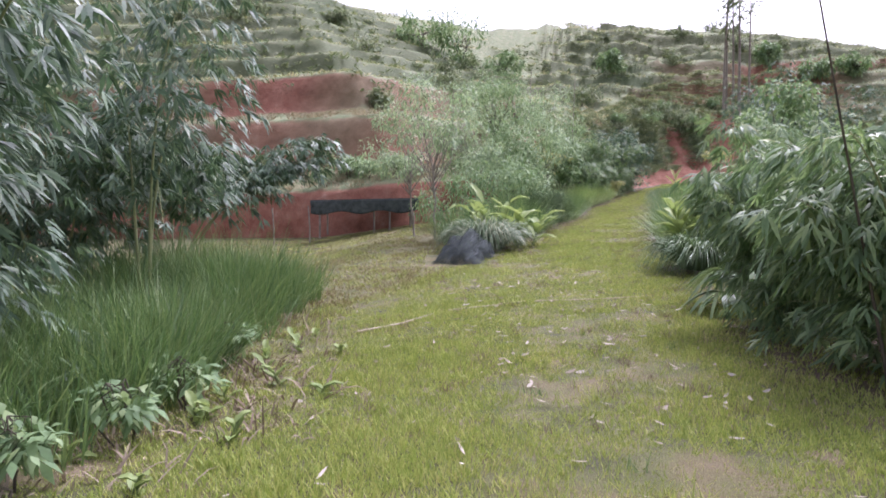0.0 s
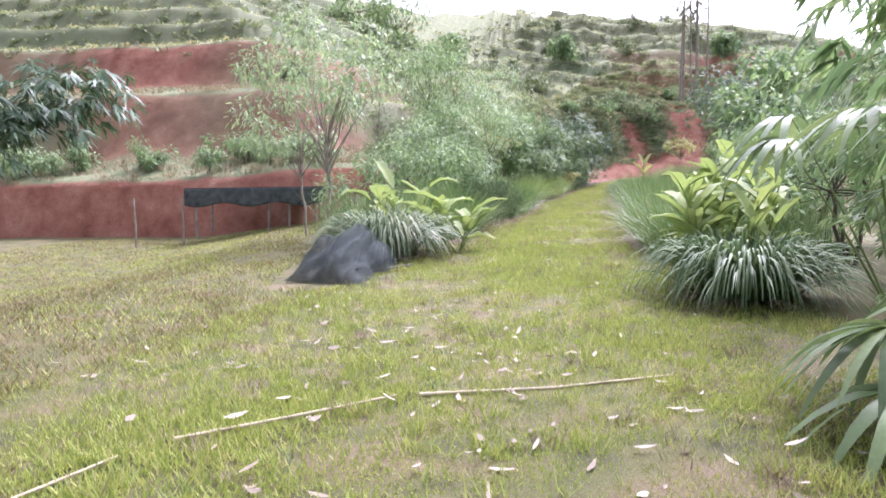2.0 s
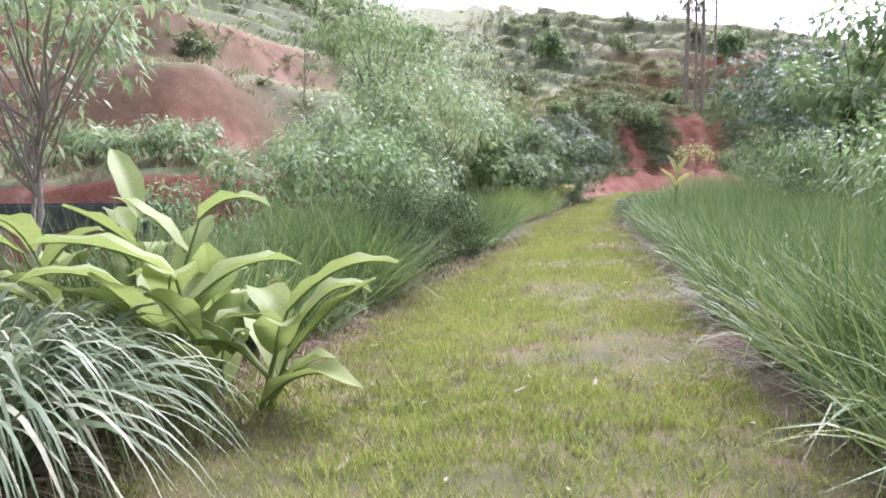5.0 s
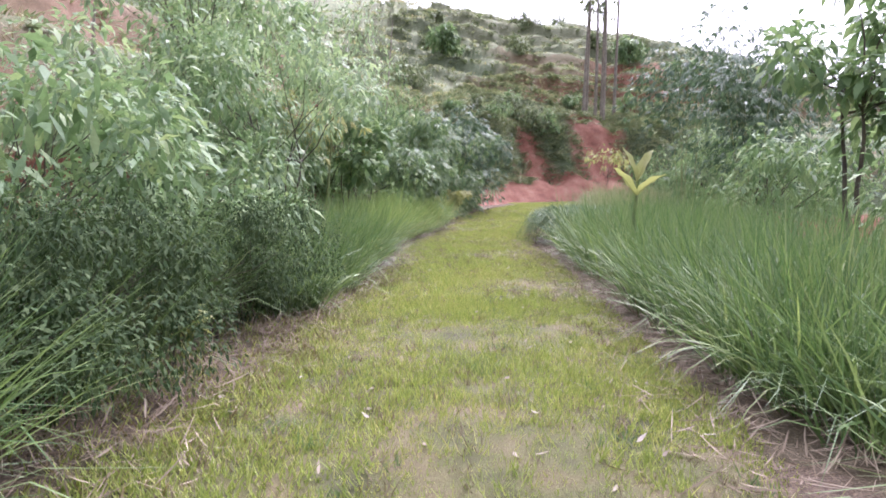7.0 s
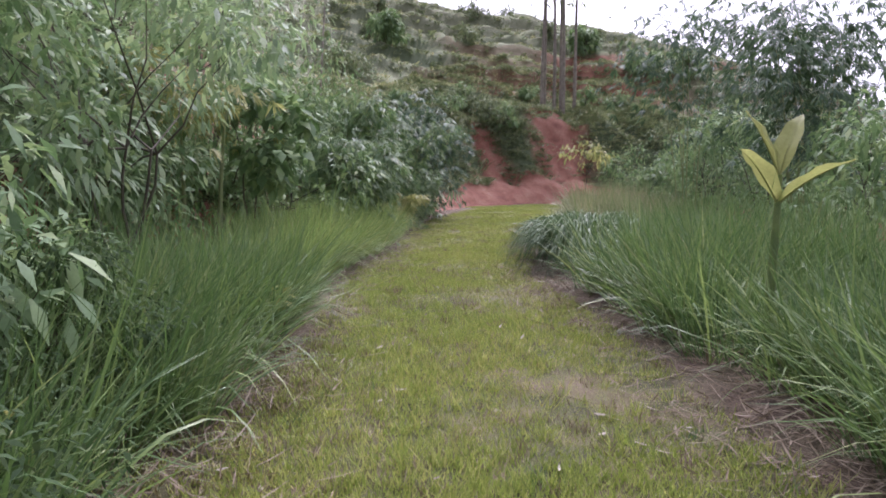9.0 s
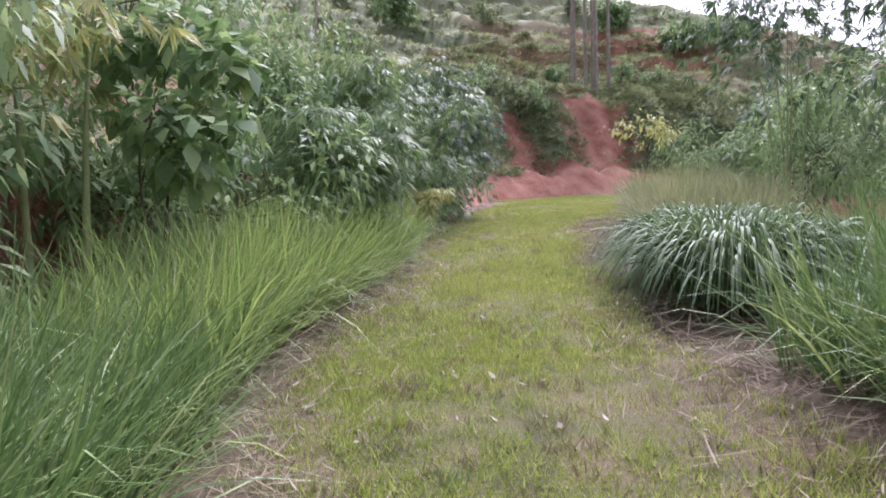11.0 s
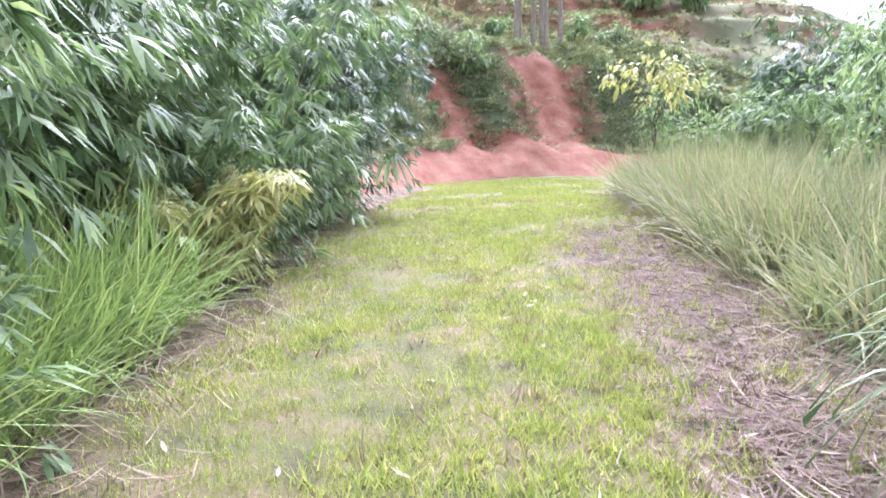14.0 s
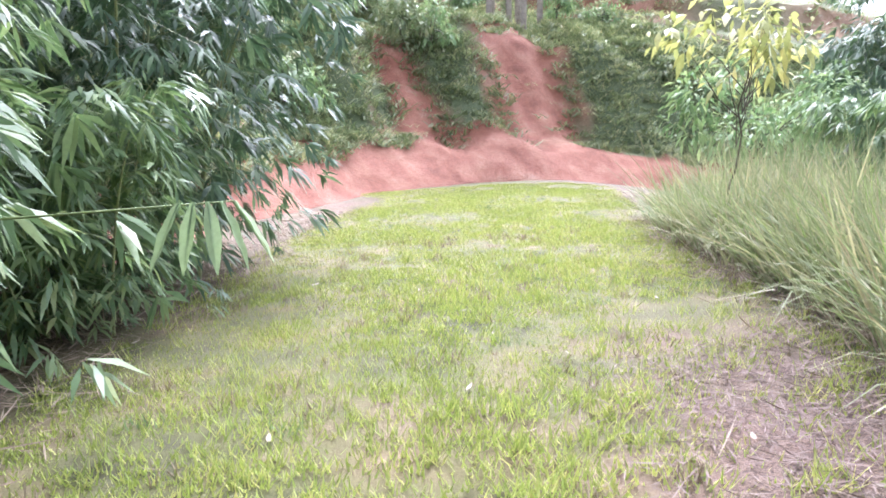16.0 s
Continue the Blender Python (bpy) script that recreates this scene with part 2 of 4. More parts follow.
def hill_z(x, y):
    u = base_distance(x, y)
    wob = u + 0.4 * field(x, y, 0.35, 3) * np.clip(u / 3, 0, 1) + 0.22 * field(x, y, 1.3, 5) * np.clip(u / 2, 0.35, 1)
    wob = np.maximum(wob, 0)
    side = smooth((x - 4) / 9)
    zl, zr = np.interp(wob, LEFT_U, LEFT_Z), np.interp(wob, RIGHT_U, RIGHT_Z)
    z = zl * (1 - side) + (zr + (0.5 * field(x, y, 0.7, 9) + 0.3 * field(x, y, 1.9, 10) + 0.16 * field(x, y, 4.2, 12) * np.clip((9 - u) / 4, 0, 1) + 0.3 * field(x * 2.6, y * 0.35, 1.0, 14) * np.clip((10 - u) / 4, 0, 1)) * np.clip(wob / 3, 0, 1)) * side
    foot = ground_z(x, np.minimum(y, 58))
    top = crest(x, y)
    z = top - np.log1p(np.exp(np.clip((top - z) * 1.2, -40, 40))) / 1.2
    z = z * np.clip(wob / 0.4, 0, 1) if np.ndim(z) else z
    return foot * np.clip(1 - u / 20, 0, 1) + z + 0.12 * field(x, y, 2.1, 11) * np.clip(u / 2, 0, 1)


def grid_mesh(name, px, py, pz, material):
    """One sheet from a grid of places."""
    h, w = px.shape
    verts = np.stack([px, py, pz], -1).reshape(-1, 3)
    i = np.arange(h * w).reshape(h, w)
    quads = np.stack([i[:-1, :-1], i[:-1, 1:], i[1:, 1:], i[1:, :-1]], -1).reshape(-1, 4)
    ob = mesh_object(name, verts, quads, material)
    ob.data.polygons.foreach_set("use_smooth", np.ones(len(quads), bool))
    return ob


def mesh_object(name, verts, quads, material, parent=None):
    me = bpy.data.meshes.new(name)
    nq = len(quads)
    me.vertices.add(len(verts))
    me.vertices.foreach_set("co", np.asarray(verts, np.float32).ravel())
    me.loops.add(nq * 4)
    me.loops.foreach_set("vertex_index", np.asarray(quads, np.int32).ravel())
    me.polygons.add(nq)
    me.polygons.foreach_set("loop_start", np.arange(nq, dtype=np.int32) * 4)
    me.update(calc_edges=True)
    me.materials.append(material)
    ob = new(name, me)
    if name in ("twig", "branchwork", "foliage", "crown", "blades", "dry_skirt"):
        tagged(ob, kind="stuff")
    ob.parent = parent
    return ob


def soil_material(name, hill):
    """Grass-grown earth: mottled turf on the flat, bare red clay where it is steep."""
    m, n, l = base_material(name, 0.9)
    nt = m.node_tree
    big, mid, fine = noise_node(nt, 0.35, 4.0), noise_node(nt, 2.3, 5.0), noise_node(nt, 28.0 if hill else 70.0, 6.0, rough=0.7)
    if hill:
        # hill turf, steep tone too, lightened and evened to stand in for haze
        turf = ramp(nt, mid, [(0.3, (0.16, 0.21, 0.1)), (0.5, (0.23, 0.27, 0.13)), (0.7, (0.32, 0.32, 0.18))])
    else:
        turf = ramp(nt, mid, [(0.28, (0.055, 0.055, 0.022)), (0.45, (0.12, 0.125, 0.038)), (0.6, (0.17, 0.145, 0.06)), (0.75, (0.25, 0.19, 0.12))])
    # clay colours raised to paint in the haze before the bank
    clay = ramp(nt, noise_node(nt, 1.1, 6.0, rough=0.65), [(0.25, (0.16, 0.055, 0.032)), (0.45, (0.3, 0.12, 0.072)), (0.6, (0.38, 0.18, 0.115)), (0.8, (0.5, 0.32, 0.23))])
    g = n.new("ShaderNodeNewGeometry")
    sep = n.new("ShaderNodeSeparateXYZ")
    l.new(g.outputs["Normal"], sep.inputs[0])
    steep = math_node(nt, 'SUBTRACT', 1.0, sep.outputs[2])
    if hill:
        turf = mix(nt, math_node(nt, 'MULTIPLY', math_node(nt, 'SUBTRACT', steep, 0.1), 5.0, True), turf, (0.13, 0.17, 0.08))
        att = n.new("ShaderNodeAttribute")
        att.attribute_name = "bare"
        bare = math_node(nt, 'MULTIPLY', math_node(nt, 'SUBTRACT', math_node(nt, 'ADD', steep, math_node(nt, 'MULTIPLY', mid, 0.3)), 0.24), 6.0, True)
        bare = math_node(nt, 'MAXIMUM', math_node(nt, 'MULTIPLY', bare, att.outputs["Fac"], True), math_node(nt, 'SUBTRACT', att.outputs["Fac"], 1.0, True))
    else:
        bare = math_node(nt, 'MULTIPLY', math_node(nt, 'SUBTRACT', big, 0.62), 5.0, True)
        att = n.new("ShaderNodeAttribute")
        att.attribute_name = "mulch"
        # litter ramp darkened: it also paints in the shade on the bed soil
        litter = ramp(nt, fine, [(0.3, (0.06, 0.04, 0.028)), (0.5, (0.15, 0.1, 0.07)), (0.7, (0.27, 0.2, 0.14))])
        turf = mix(nt, math_node(nt, 'MULTIPLY', math_node(nt, 'ADD', att.outputs["Fac"], math_node(nt, 'MULTIPLY', math_node(nt, 'SUBTRACT', mid, 0.5), 1.2)), 1.0, True), turf, litter)
        bare = math_node(nt, 'MULTIPLY', bare, 0.25)
    col = mix(nt, bare, turf, clay)
    col = mix(nt, 0.7, col, ramp(nt, fine, [(0.3, (0.3, 0.3, 0.3)), (0.65, (1.1, 1.1, 1.1))]), 'MULTIPLY')
    l.new(col, n["Principled BSDF"].inputs["Base Color"])
    bump(nt, math_node(nt, 'ADD', math_node(nt, 'MULTIPLY', mid, 0.6), math_node(nt, 'MULTIPLY', fine, 0.4)), 0.8, 0.12 if hill else 0.04)
    return m


M_GROUND = soil_material("lawn_soil", False)
M_HILLSOIL = soil_material("hill_soil", True)

# path edges, as x at each y
LEFT_EDGE = ([-5, 4, 9, 14, 16, 18, 22, 26, 30, 34, 37, 40, 43.5, 47.5, 51.5, 54], [-2.5, -2.2, -1.8, 0.6, 1.2, 2.3, 3.5, 4.9, 6.3, 7.4, 8.9, 10.1, 11.4, 13.3, 15.8, 17.5])
RIGHT_EDGE = ([-5, 4, 6, 9, 13, 16, 18.7, 22, 26, 30, 33, 36, 39, 42.5, 46, 52, 54], [2.7, 2.8, 2.95, 3.5, 4.2, 4.95, 5.7, 6.9, 8.2, 9.3, 10.0, 11.6, 14.0, 16.2, 18.2, 22.5, 24.0])


def left_edge(y):
    return np.interp(y, *LEFT_EDGE)


def right_edge(y):
    return np.interp(y, *RIGHT_EDGE)


def stretched(lo, hi, near_lo, near_hi, step, far_steps):
    mid = np.arange(near_lo, near_hi + step, step)
    a = near_lo - np.geomspace(step, near_lo - lo, far_steps)[::-1]
    b = near_hi + step + np.geomspace(step, hi - near_hi, far_steps)
    return np.concatenate([a, mid, b])


def worn_offset(y):
    return np.interp(y, [36, 39, 41, 43], [0.35, 0.6, 0.85, 0.9])


def mulch_at(x, y):
    """Bare dry litter along both edges of the path and in one worn patch."""
    dl, dr = x - left_edge(y), right_edge(y) - x
    wob = 0.35 * field(x, y, 1.7, 41) - 0.35 * smooth((y - 29) / 3) * (1 - smooth((y - 38) / 2))
    edge = np.maximum(np.where(y > 17, 0.85 - np.abs(dl + 0.15 + wob) / 0.6, 0), np.where((y > 16) | (y < 8), 0.85, 0.35) - np.abs(dr + 0.15 + wob) / 0.65)
    # beds under the tall plants take the dark litter colour, standing in for shade
    beds = np.where(((dl < -0.3) & (dl > -3) & (y > 18)) | ((dr < -0.2) & (dr > -3.2) & ((y > 17) | (y < 8))), 0.9, 0)
    patch = np.exp(-((x - right_edge(y) + worn_offset(y)) / (worn_offset(y) + 0.1)) ** 4 - ((y - 39.6) / 3.6) ** 4) * 1.3
    return np.clip(np.maximum(np.maximum(edge, beds * 0.8), patch), 0, 1)


gx, gy = np.meshgrid(stretched(-1500, 1500, -14, 30, 0.3, 26), stretched(-1500, 1500, -4, 60, 0.3, 26))
gzz = ground_z(gx, gy) + 0.018 * field(gx, gy, 2.5, 21) + 0.012 * field(gx, gy, 6.0, 22)
ground = tagged(grid_mesh("ground", gx, gy, gzz, M_GROUND), "mown yellow-green grass track with dry litter along its edges", "ground", kind="structure")
att = ground.data.attributes.new("mulch", 'FLOAT', 'POINT')
att.data.foreach_set("value", mulch_at(gx, gy).ravel().astype(np.float32))

# the terraced hill, swept back from its foot
bx, by = np.array(BASE, float).T
s = np.concatenate([[0], np.cumsum(np.hypot(np.diff(bx), np.diff(by)))])
ss = np.concatenate([np.arange(0, 40, 1.2), np.arange(40, 130, 0.35), np.arange(130, s[-1], 1.5)])
fx, fy = np.interp(ss, s, bx), np.interp(ss, s, by)
vv = np.concatenate([[-0.05], np.arange(0, 2, 0.2), np.arange(2, 14, 0.3), np.arange(14, 40, 0.5), np.geomspace(40, 400, 14)])
hx, hy = fx[None, :] + vv[:, None] * 0.2, fy[None, :] + vv[:, None] * 0.98
hz = hill_z(hx, hy)
hz[0] = ground_z(hx[0], hy[0]) - 0.4
hill = tagged(grid_mesh("hillside", hx, hy, hz, M_HILLSOIL), "terraced grassy hillside with bare red clay cuts", "hill", kind="structure")
hu = base_distance(hx, hy)
bare = np.where(hx < 6, np.where(hu < 10.2, 1.0, 0.05), np.where(hu < 8, 1.0, np.where((hx > 19) & (hu < 19), 0.9, 0.1))) * np.clip(0.75 + 0.9 * field(hx, hy, 0.4, 31), 0, 1)
# behind the head of the track the clay shows at the foot and in two gullies, with scrub between
def gully_at(x, y, u):
    return np.exp(-((x - 21.2) / 0.9) ** 2) + np.exp(-((x - 25.2 - 0.15 * u) / 2.2) ** 2) + 0.4 * field(x, y, 0.9, 33) + 0.25 * field(x, y, 2.7, 34)


bank = np.clip((gully_at(hx, hy, hu) - 0.3) * 2.0, 0, 1) * np.clip((9.5 - hu) / 3, 0, 1) * 1.9
bank = np.where(hu < 1.9 + 0.35 * field(hx, hy, 1.1, 35), 2.0, bank)
bare = np.where((hx > 8) & (hu < 10), bank, np.where(hu < 1.0, 1.0, bare))
att = hill.data.attributes.new("bare", 'FLOAT', 'POINT')
att.data.foreach_set("value", bare.ravel().astype(np.float32))


def land(x, y):
    """Height of ground or hill at a place."""
    a = float(ground_z(x, y))
    fy_at = float(np.interp(x, bx, by))
    return max(a, float(hill_z(np.array([x]), np.array([y]))[0])) if y > fy_at else a


# ---- plant geometry ----
def unit(v):
    return v / np.maximum(np.linalg.norm(v, axis=-1, keepdims=True), 1e-9)


def strips(p, d, length, width, droop, segs, profile, side=None, fold=0.0, power=2.0):
    """Blades or leaves: bent, tapered strips. p, d: root and way of each; droop bends them down."""
    n = len(p)
    d = unit(d)
    if side is None:
        side = np.cross(d, [0, 0, 1.0]) + rng.normal(0, 0.25, (n, 3))
    side = unit(side - d * np.sum(side * d, -1, keepdims=True))
    t = np.linspace(0, 1, segs + 1)
    w = np.interp(t, np.linspace(0, 1, len(profile)), profile)
    length, width, droop = (np.broadcast_to(a, (n,))[:, None, None] for a in (length, width, droop))
    c = p[:, None, :] + d[:, None, :] * (length * t[None, :, None])
    c = c - np.array([0, 0, 1.0]) * (droop * length * (t ** power)[None, :, None])
    off = side[:, None, :] * (width * 0.5 * w[None, :, None])
    up = unit(np.cross(side, d))[:, None, :] * (width * fold * w[None, :, None])
    verts = np.stack([c - off + up, c + off], 2).reshape(-1, 3)
    k = np.arange(segs)[None, :] * 2 + np.arange(n)[:, None] * (segs + 1) * 2
    quads = np.stack([k, k + 1, k + 3, k + 2], -1).reshape(-1, 4)
    return verts, quads


def joined(pieces):
    vs, qs, o = [], [], 0
    for v, q in pieces:
        vs.append(v)
        qs.append(q + o)
        o += len(v)
    return np.concatenate(vs), np.concatenate(qs)


def tube(points, radii, sides=7):
    """A tapered round stem along points."""
    pts = np.asarray(points, float)
    rad = np.broadcast_to(radii, (len(pts),))
    t = unit(np.gradient(pts, axis=0))
    ref = np.array([0.31, 0.95, 0.05])
    a = unit(np.cross(t, ref))
    b = np.cross(t, a)
    ang = np.linspace(0, 2 * np.pi, sides, endpoint=False)
    v = pts[:, None] + rad[:, None, None] * (a[:, None] * np.cos(ang)[None, :, None] + b[:, None] * np.sin(ang)[None, :, None])
    i = np.arange(len(pts) * sides).reshape(len(pts), sides)
    j = np.roll(i, -1, 1)
    return v.reshape(-1, 3), np.stack([i[:-1], j[:-1], j[1:], i[1:]], -1).reshape(-1, 4)


def bent(start, way, length, droop, n=8):
    t = np.linspace(0, 1, n)[:, None]
    p = np.asarray(start, float) + unit(np.asarray(way, float)) * length * t
    p[:, 2] -= droop * length * t[:, 0] ** 2
    return p


LEAF = [0.2, 1.0, 0.05]


def sprays(p, out, leaves, length, width, droop=0.45, segs=2):
    """Fans of hanging leaves at the twig ends p, pointing about out."""
    n = len(p)
    o = unit(out) + rng.normal(0, 0.25, (n, 3))
    o[:, 2] -= 0.7
    o = unit(o)
    flat = unit(np.cross(o, [0, 0, 1.0]) + rng.normal(0, 0.35, (n, 3)))
    flat = unit(flat - o * np.sum(flat * o, -1, keepdims=True))
    face = np.cross(o, flat)
    th = np.linspace(-0.9, 0.9, leaves)[None, :] + rng.normal(0, 0.14, (n, leaves))
    d = (o[:, None] * np.cos(th)[..., None] + flat[:, None] * np.sin(th)[..., None] + rng.normal(0, 0.12, (n, leaves, 3))).reshape(-1, 3)
    side = np.cross(np.repeat(face, leaves, 0), d) + rng.normal(0, 0.3, (n * leaves, 3))
    pp = np.repeat(p, leaves, 0) + rng.normal(0, 0.02, (n * leaves, 3))
    size = np.repeat(rng.uniform(0.7, 1.25, n), leaves) * rng.uniform(0.75, 1.15, n * leaves)
    return strips(pp, d, length * size, width * size, droop * 0.8, segs, LEAF, side=side, fold=0.15)


def empty(name, x, y, z=None):
    e = new(name)
    e.location = (x, y, land(x, y) if z is None else z)
    return e


def bamboo(x, y, culms, height, reach, n_spray, leaf=0.2, material=None, spread=0.5, low=0.15, name="bamboo_clump", label="", aim=None, culm_r=0.022):
    """Arching culms from one root, each with twigs and hanging leaf fans."""
    root = tagged(empty(name, x, y), label or "leafy green bamboo clump with arching culms", "bamboo", group="bamboo beside the track")
    allp, allo, twigs = [], [], []
    for c in range(culms):
        a = rng.uniform(0, 6.283) if aim is None else aim + rng.normal(0, 0.6)
        h = height * rng.uniform(0.75, 1.08)
        lean = reach * rng.uniform(0.4, 1.0)
        r0 = np.array([np.cos(a), np.sin(a), 0]) * spread * rng.uniform(0.1, 1)
        t = np.linspace(0, 1, 12)
        way = np.array([np.cos(a), np.sin(a), 0])
        pts = r0 + way * (lean * t ** 1.8)[:, None] + np.array([0, 0, 1.0]) * (h * (t - 0.22 * t ** 3))[:, None]
        mesh_object("culm", *tube(pts, culm_r * (1.05 - 0.9 * t), 6), M_CULM, root)
        k = int(n_spray * 1.35) // culms
        tt = low + (1 - low) * rng.uniform(0, 1, k) ** 0.8
        q = np.stack([np.interp(tt, t, pts[:, i]) for i in range(3)], 1)
        az = rng.uniform(0, 6.283, k)
        o = np.stack([np.cos(az), np.sin(az), rng.uniform(-0.2, 0.5, k)], 1)
        ln = rng.uniform(0.15, 1.0, k) * (0.28 * height) * (1.15 - 0.6 * tt)
        tip = q + o * ln[:, None]
        tip[:, 2] -= 0.25 * ln
        allp.append(tip)
        allo.append(o)
        pick = rng.random(k) < 0.25
        twigs.append(strips(q[pick], tip[pick] - q[pick], np.linalg.norm(tip - q, axis=1)[pick], 0.012, 0.0, 2, [1, 0.5]))
    p, o = np.concatenate(allp), np.concatenate(allo)
    p[:, 2] = np.maximum(p[:, 2], 0.12)
    mesh_object("foliage", *sprays(p, o, 8, leaf * 0.76, leaf * 0.145), material or M_BAMBOO, root)
    mesh_object("twig", *joined(twigs), M_CULM, root)
    return root


def leafy(x, y, trunk_h, crown_z, crown_r, n_leaf, leaf, material, name="shrub", label="", stems=3, bark=None, flat=0.75, clumps=14, width=0.42, trunk_r=0.03):
    """Tree or shrub: tapered stems, limbs, and a crown of leaf clumps with gaps."""
    root = tagged(empty(name, x, y), label or "dense green leafy shrub", "tree" if "tree" in name else "shrub", group=("shrubs on the hill" if name == "hill_shrub" else "trees on the crest" if name == "hill_tree" else "shrubs beside the track" if name == "shrub" else ""))
    bark = bark or M_DARKSTEM
    centres = rng.normal(0, 1, (clumps, 3))
    centres = unit(centres) * rng.uniform(0.35, 1.0, (clumps, 1)) ** 0.6
    centres = centres * np.array([crown_r, crown_r, crown_r * flat]) + [0, 0, crown_z]
    centres[:, 2] = np.maximum(centres[:, 2], 0.25)
    tips = []
    for k in range(stems):
        a = rng.uniform(0, 6.283)
        top = np.array([np.cos(a) * crown_r * 0.25, np.sin(a) * crown_r * 0.25, max(trunk_h, 0.4)])
        t = np.linspace(0, 1, 7)[:, None]
        pts = np.array([np.cos(a), np.sin(a), 0]) * 0.06 * (stems > 1) * (1 - t) + top * t
        pts[1:-1] += rng.normal(0, 0.03, (5, 3))
        pts[0, 2] = -0.1
        mesh_object("trunk", *tube(pts, trunk_r * (1.1 - 0.6 * t[:, 0]), 7), bark, root)
        tips.append(top)
    limbs = []
    for c in centres:
        s0 = tips[rng.integers(len(tips))] * (rng.uniform(0.55, 1.0) if stems == 1 else 1.0)
        t = np.linspace(0, 1, 5)[:, None]
        pts = s0 * (1 - t) + c * t + rng.normal(0, 0.04, (5, 3)) * np.sin(t * np.pi)
        limbs.append(tube(pts, trunk_r * 0.5 * (1.1 - t[:, 0]), 4))
    mesh_object("branchwork", *joined(limbs), bark, root)
    which = rng.integers(0, clumps, n_leaf)
    off = unit(rng.normal(0, 1, (n_leaf, 3))) * (rng.uniform(0.15, 1, (n_leaf, 1)) ** 0.5)
    cr = crown_r * rng.uniform(0.28, 0.55, clumps)
    p = centres[which] + off * cr[which][:, None] * [1, 1, 0.8]
    p[:, 2] = np.maximum(p[:, 2], 0.06)
    d = off + rng.normal(0, 0.5, (n_leaf, 3))
    d[:, 2] -= 0.2
    sz = rng.uniform(0.6, 1.25, n_leaf)
    mesh_object("crown", *strips(p, d, leaf * sz, leaf * width * sz, 0.35, 2, [0.2, 1.0, 0.05], fold=0.12), material, root)
    return root


def tussock_points(x, y, n, radius):
    a, r = rng.uniform(0, 6.283, n), radius * np.sqrt(rng.uniform(0, 1, n))
    return np.stack([x + r * np.cos(a), y + r * np.sin(a)], 1), a, r / radius


def blades_field(name, places, per, height, material, label, width=0.011, lean=0.5, droop=0.35, radius=0.28, segs=3, category="tall grass"):
    """Tall grass bed: many tussocks of bent blades, one mesh."""
    out = []
    for (x, y, hs) in places:
        xy, a, rr = tussock_points(x, y, per, radius)
        z = ground_z(xy[:, 0], xy[:, 1]) - 0.03
        p = np.column_stack([xy, z])
        ln = np.minimum(np.abs(rng.normal(0, 0.75, per)) * lean + 0.12, 0.95)
        b = a + rng.normal(0, 0.9, per) + rng.normal(0, 0.5)
        d = np.stack([np.cos(b) * ln, np.sin(b) * ln, np.ones(per)], 1)
        hs = hs * (0.88 + 0.42 * float(field(x, y, 1.6, 71)))
        L = height * hs * rng.uniform(0.5, 1.25, per) * (1 + 0.25 * ln)
        L = np.minimum(L, 1.75)
        out.append(strips(p, d, L, width * rng.uniform(0.6, 1.3, per), droop * rng.uniform(0.2, 1.3, per), segs, [0.8, 1.0, 0.85, 0.5, 0.08]))
    return tagged(mesh_object(name, *joined(out), material), label, category, kind="stuff")


def fountain(x, y, n, radius, height, material, label, dry=True):
    """A rounded clump of arching strap blades that hang to the ground."""
    root = tagged(empty("fountain_grass", x, y), label, "ornamental grass")
    a = rng.uniform(0, 6.283, n)
    L = height * rng.uniform(1.35, 2.0, n)
    reach = np.minimum(radius * rng.uniform(0.2, 1.0, n) ** 0.8 / L, 0.85)
    rise = np.sqrt(1 - reach ** 2)
    d = np.stack([np.cos(a) * reach, np.sin(a) * reach, rise], 1)
    r0 = 0.35 * radius * np.sqrt(rng.random(n))
    p = np.stack([np.cos(a) * r0, np.sin(a) * r0, np.full(n, -0.02)], 1)
    tip = height * rng.uniform(0.04, 0.6, n) * (1.2 - reach)
    v, q = strips(p, d, L, rng.uniform(0.014, 0.034, n), rise - tip / L, 10, [0.7, 1, 1, 0.9, 0.6, 0.1], fold=0.18, power=2.6)
    v[:, 2] = np.maximum(v[:, 2], 0.015 + 0.05 * rng.random(len(v)))
    mesh_object("blades", v, q, material, root)
    if dry:
        m = n // 5
        a = rng.uniform(0, 6.283, m)
        p = np.stack([np.cos(a) * 0.35 * radius, np.sin(a) * 0.35 * radius, np.full(m, 0.05)], 1)
        d = np.stack([np.cos(a), np.sin(a), np.full(m, 0.35)], 1)
        v, q = strips(p, d, radius * rng.uniform(0.25, 0.5, m), 0.016, 0.5, 5, [1, 1, 0.6, 0.1])
        v[:, 2] = np.maximum(v[:, 2], 0.01)
        mesh_object("dry_skirt", v, q, M_STRAW, root, )
    return root


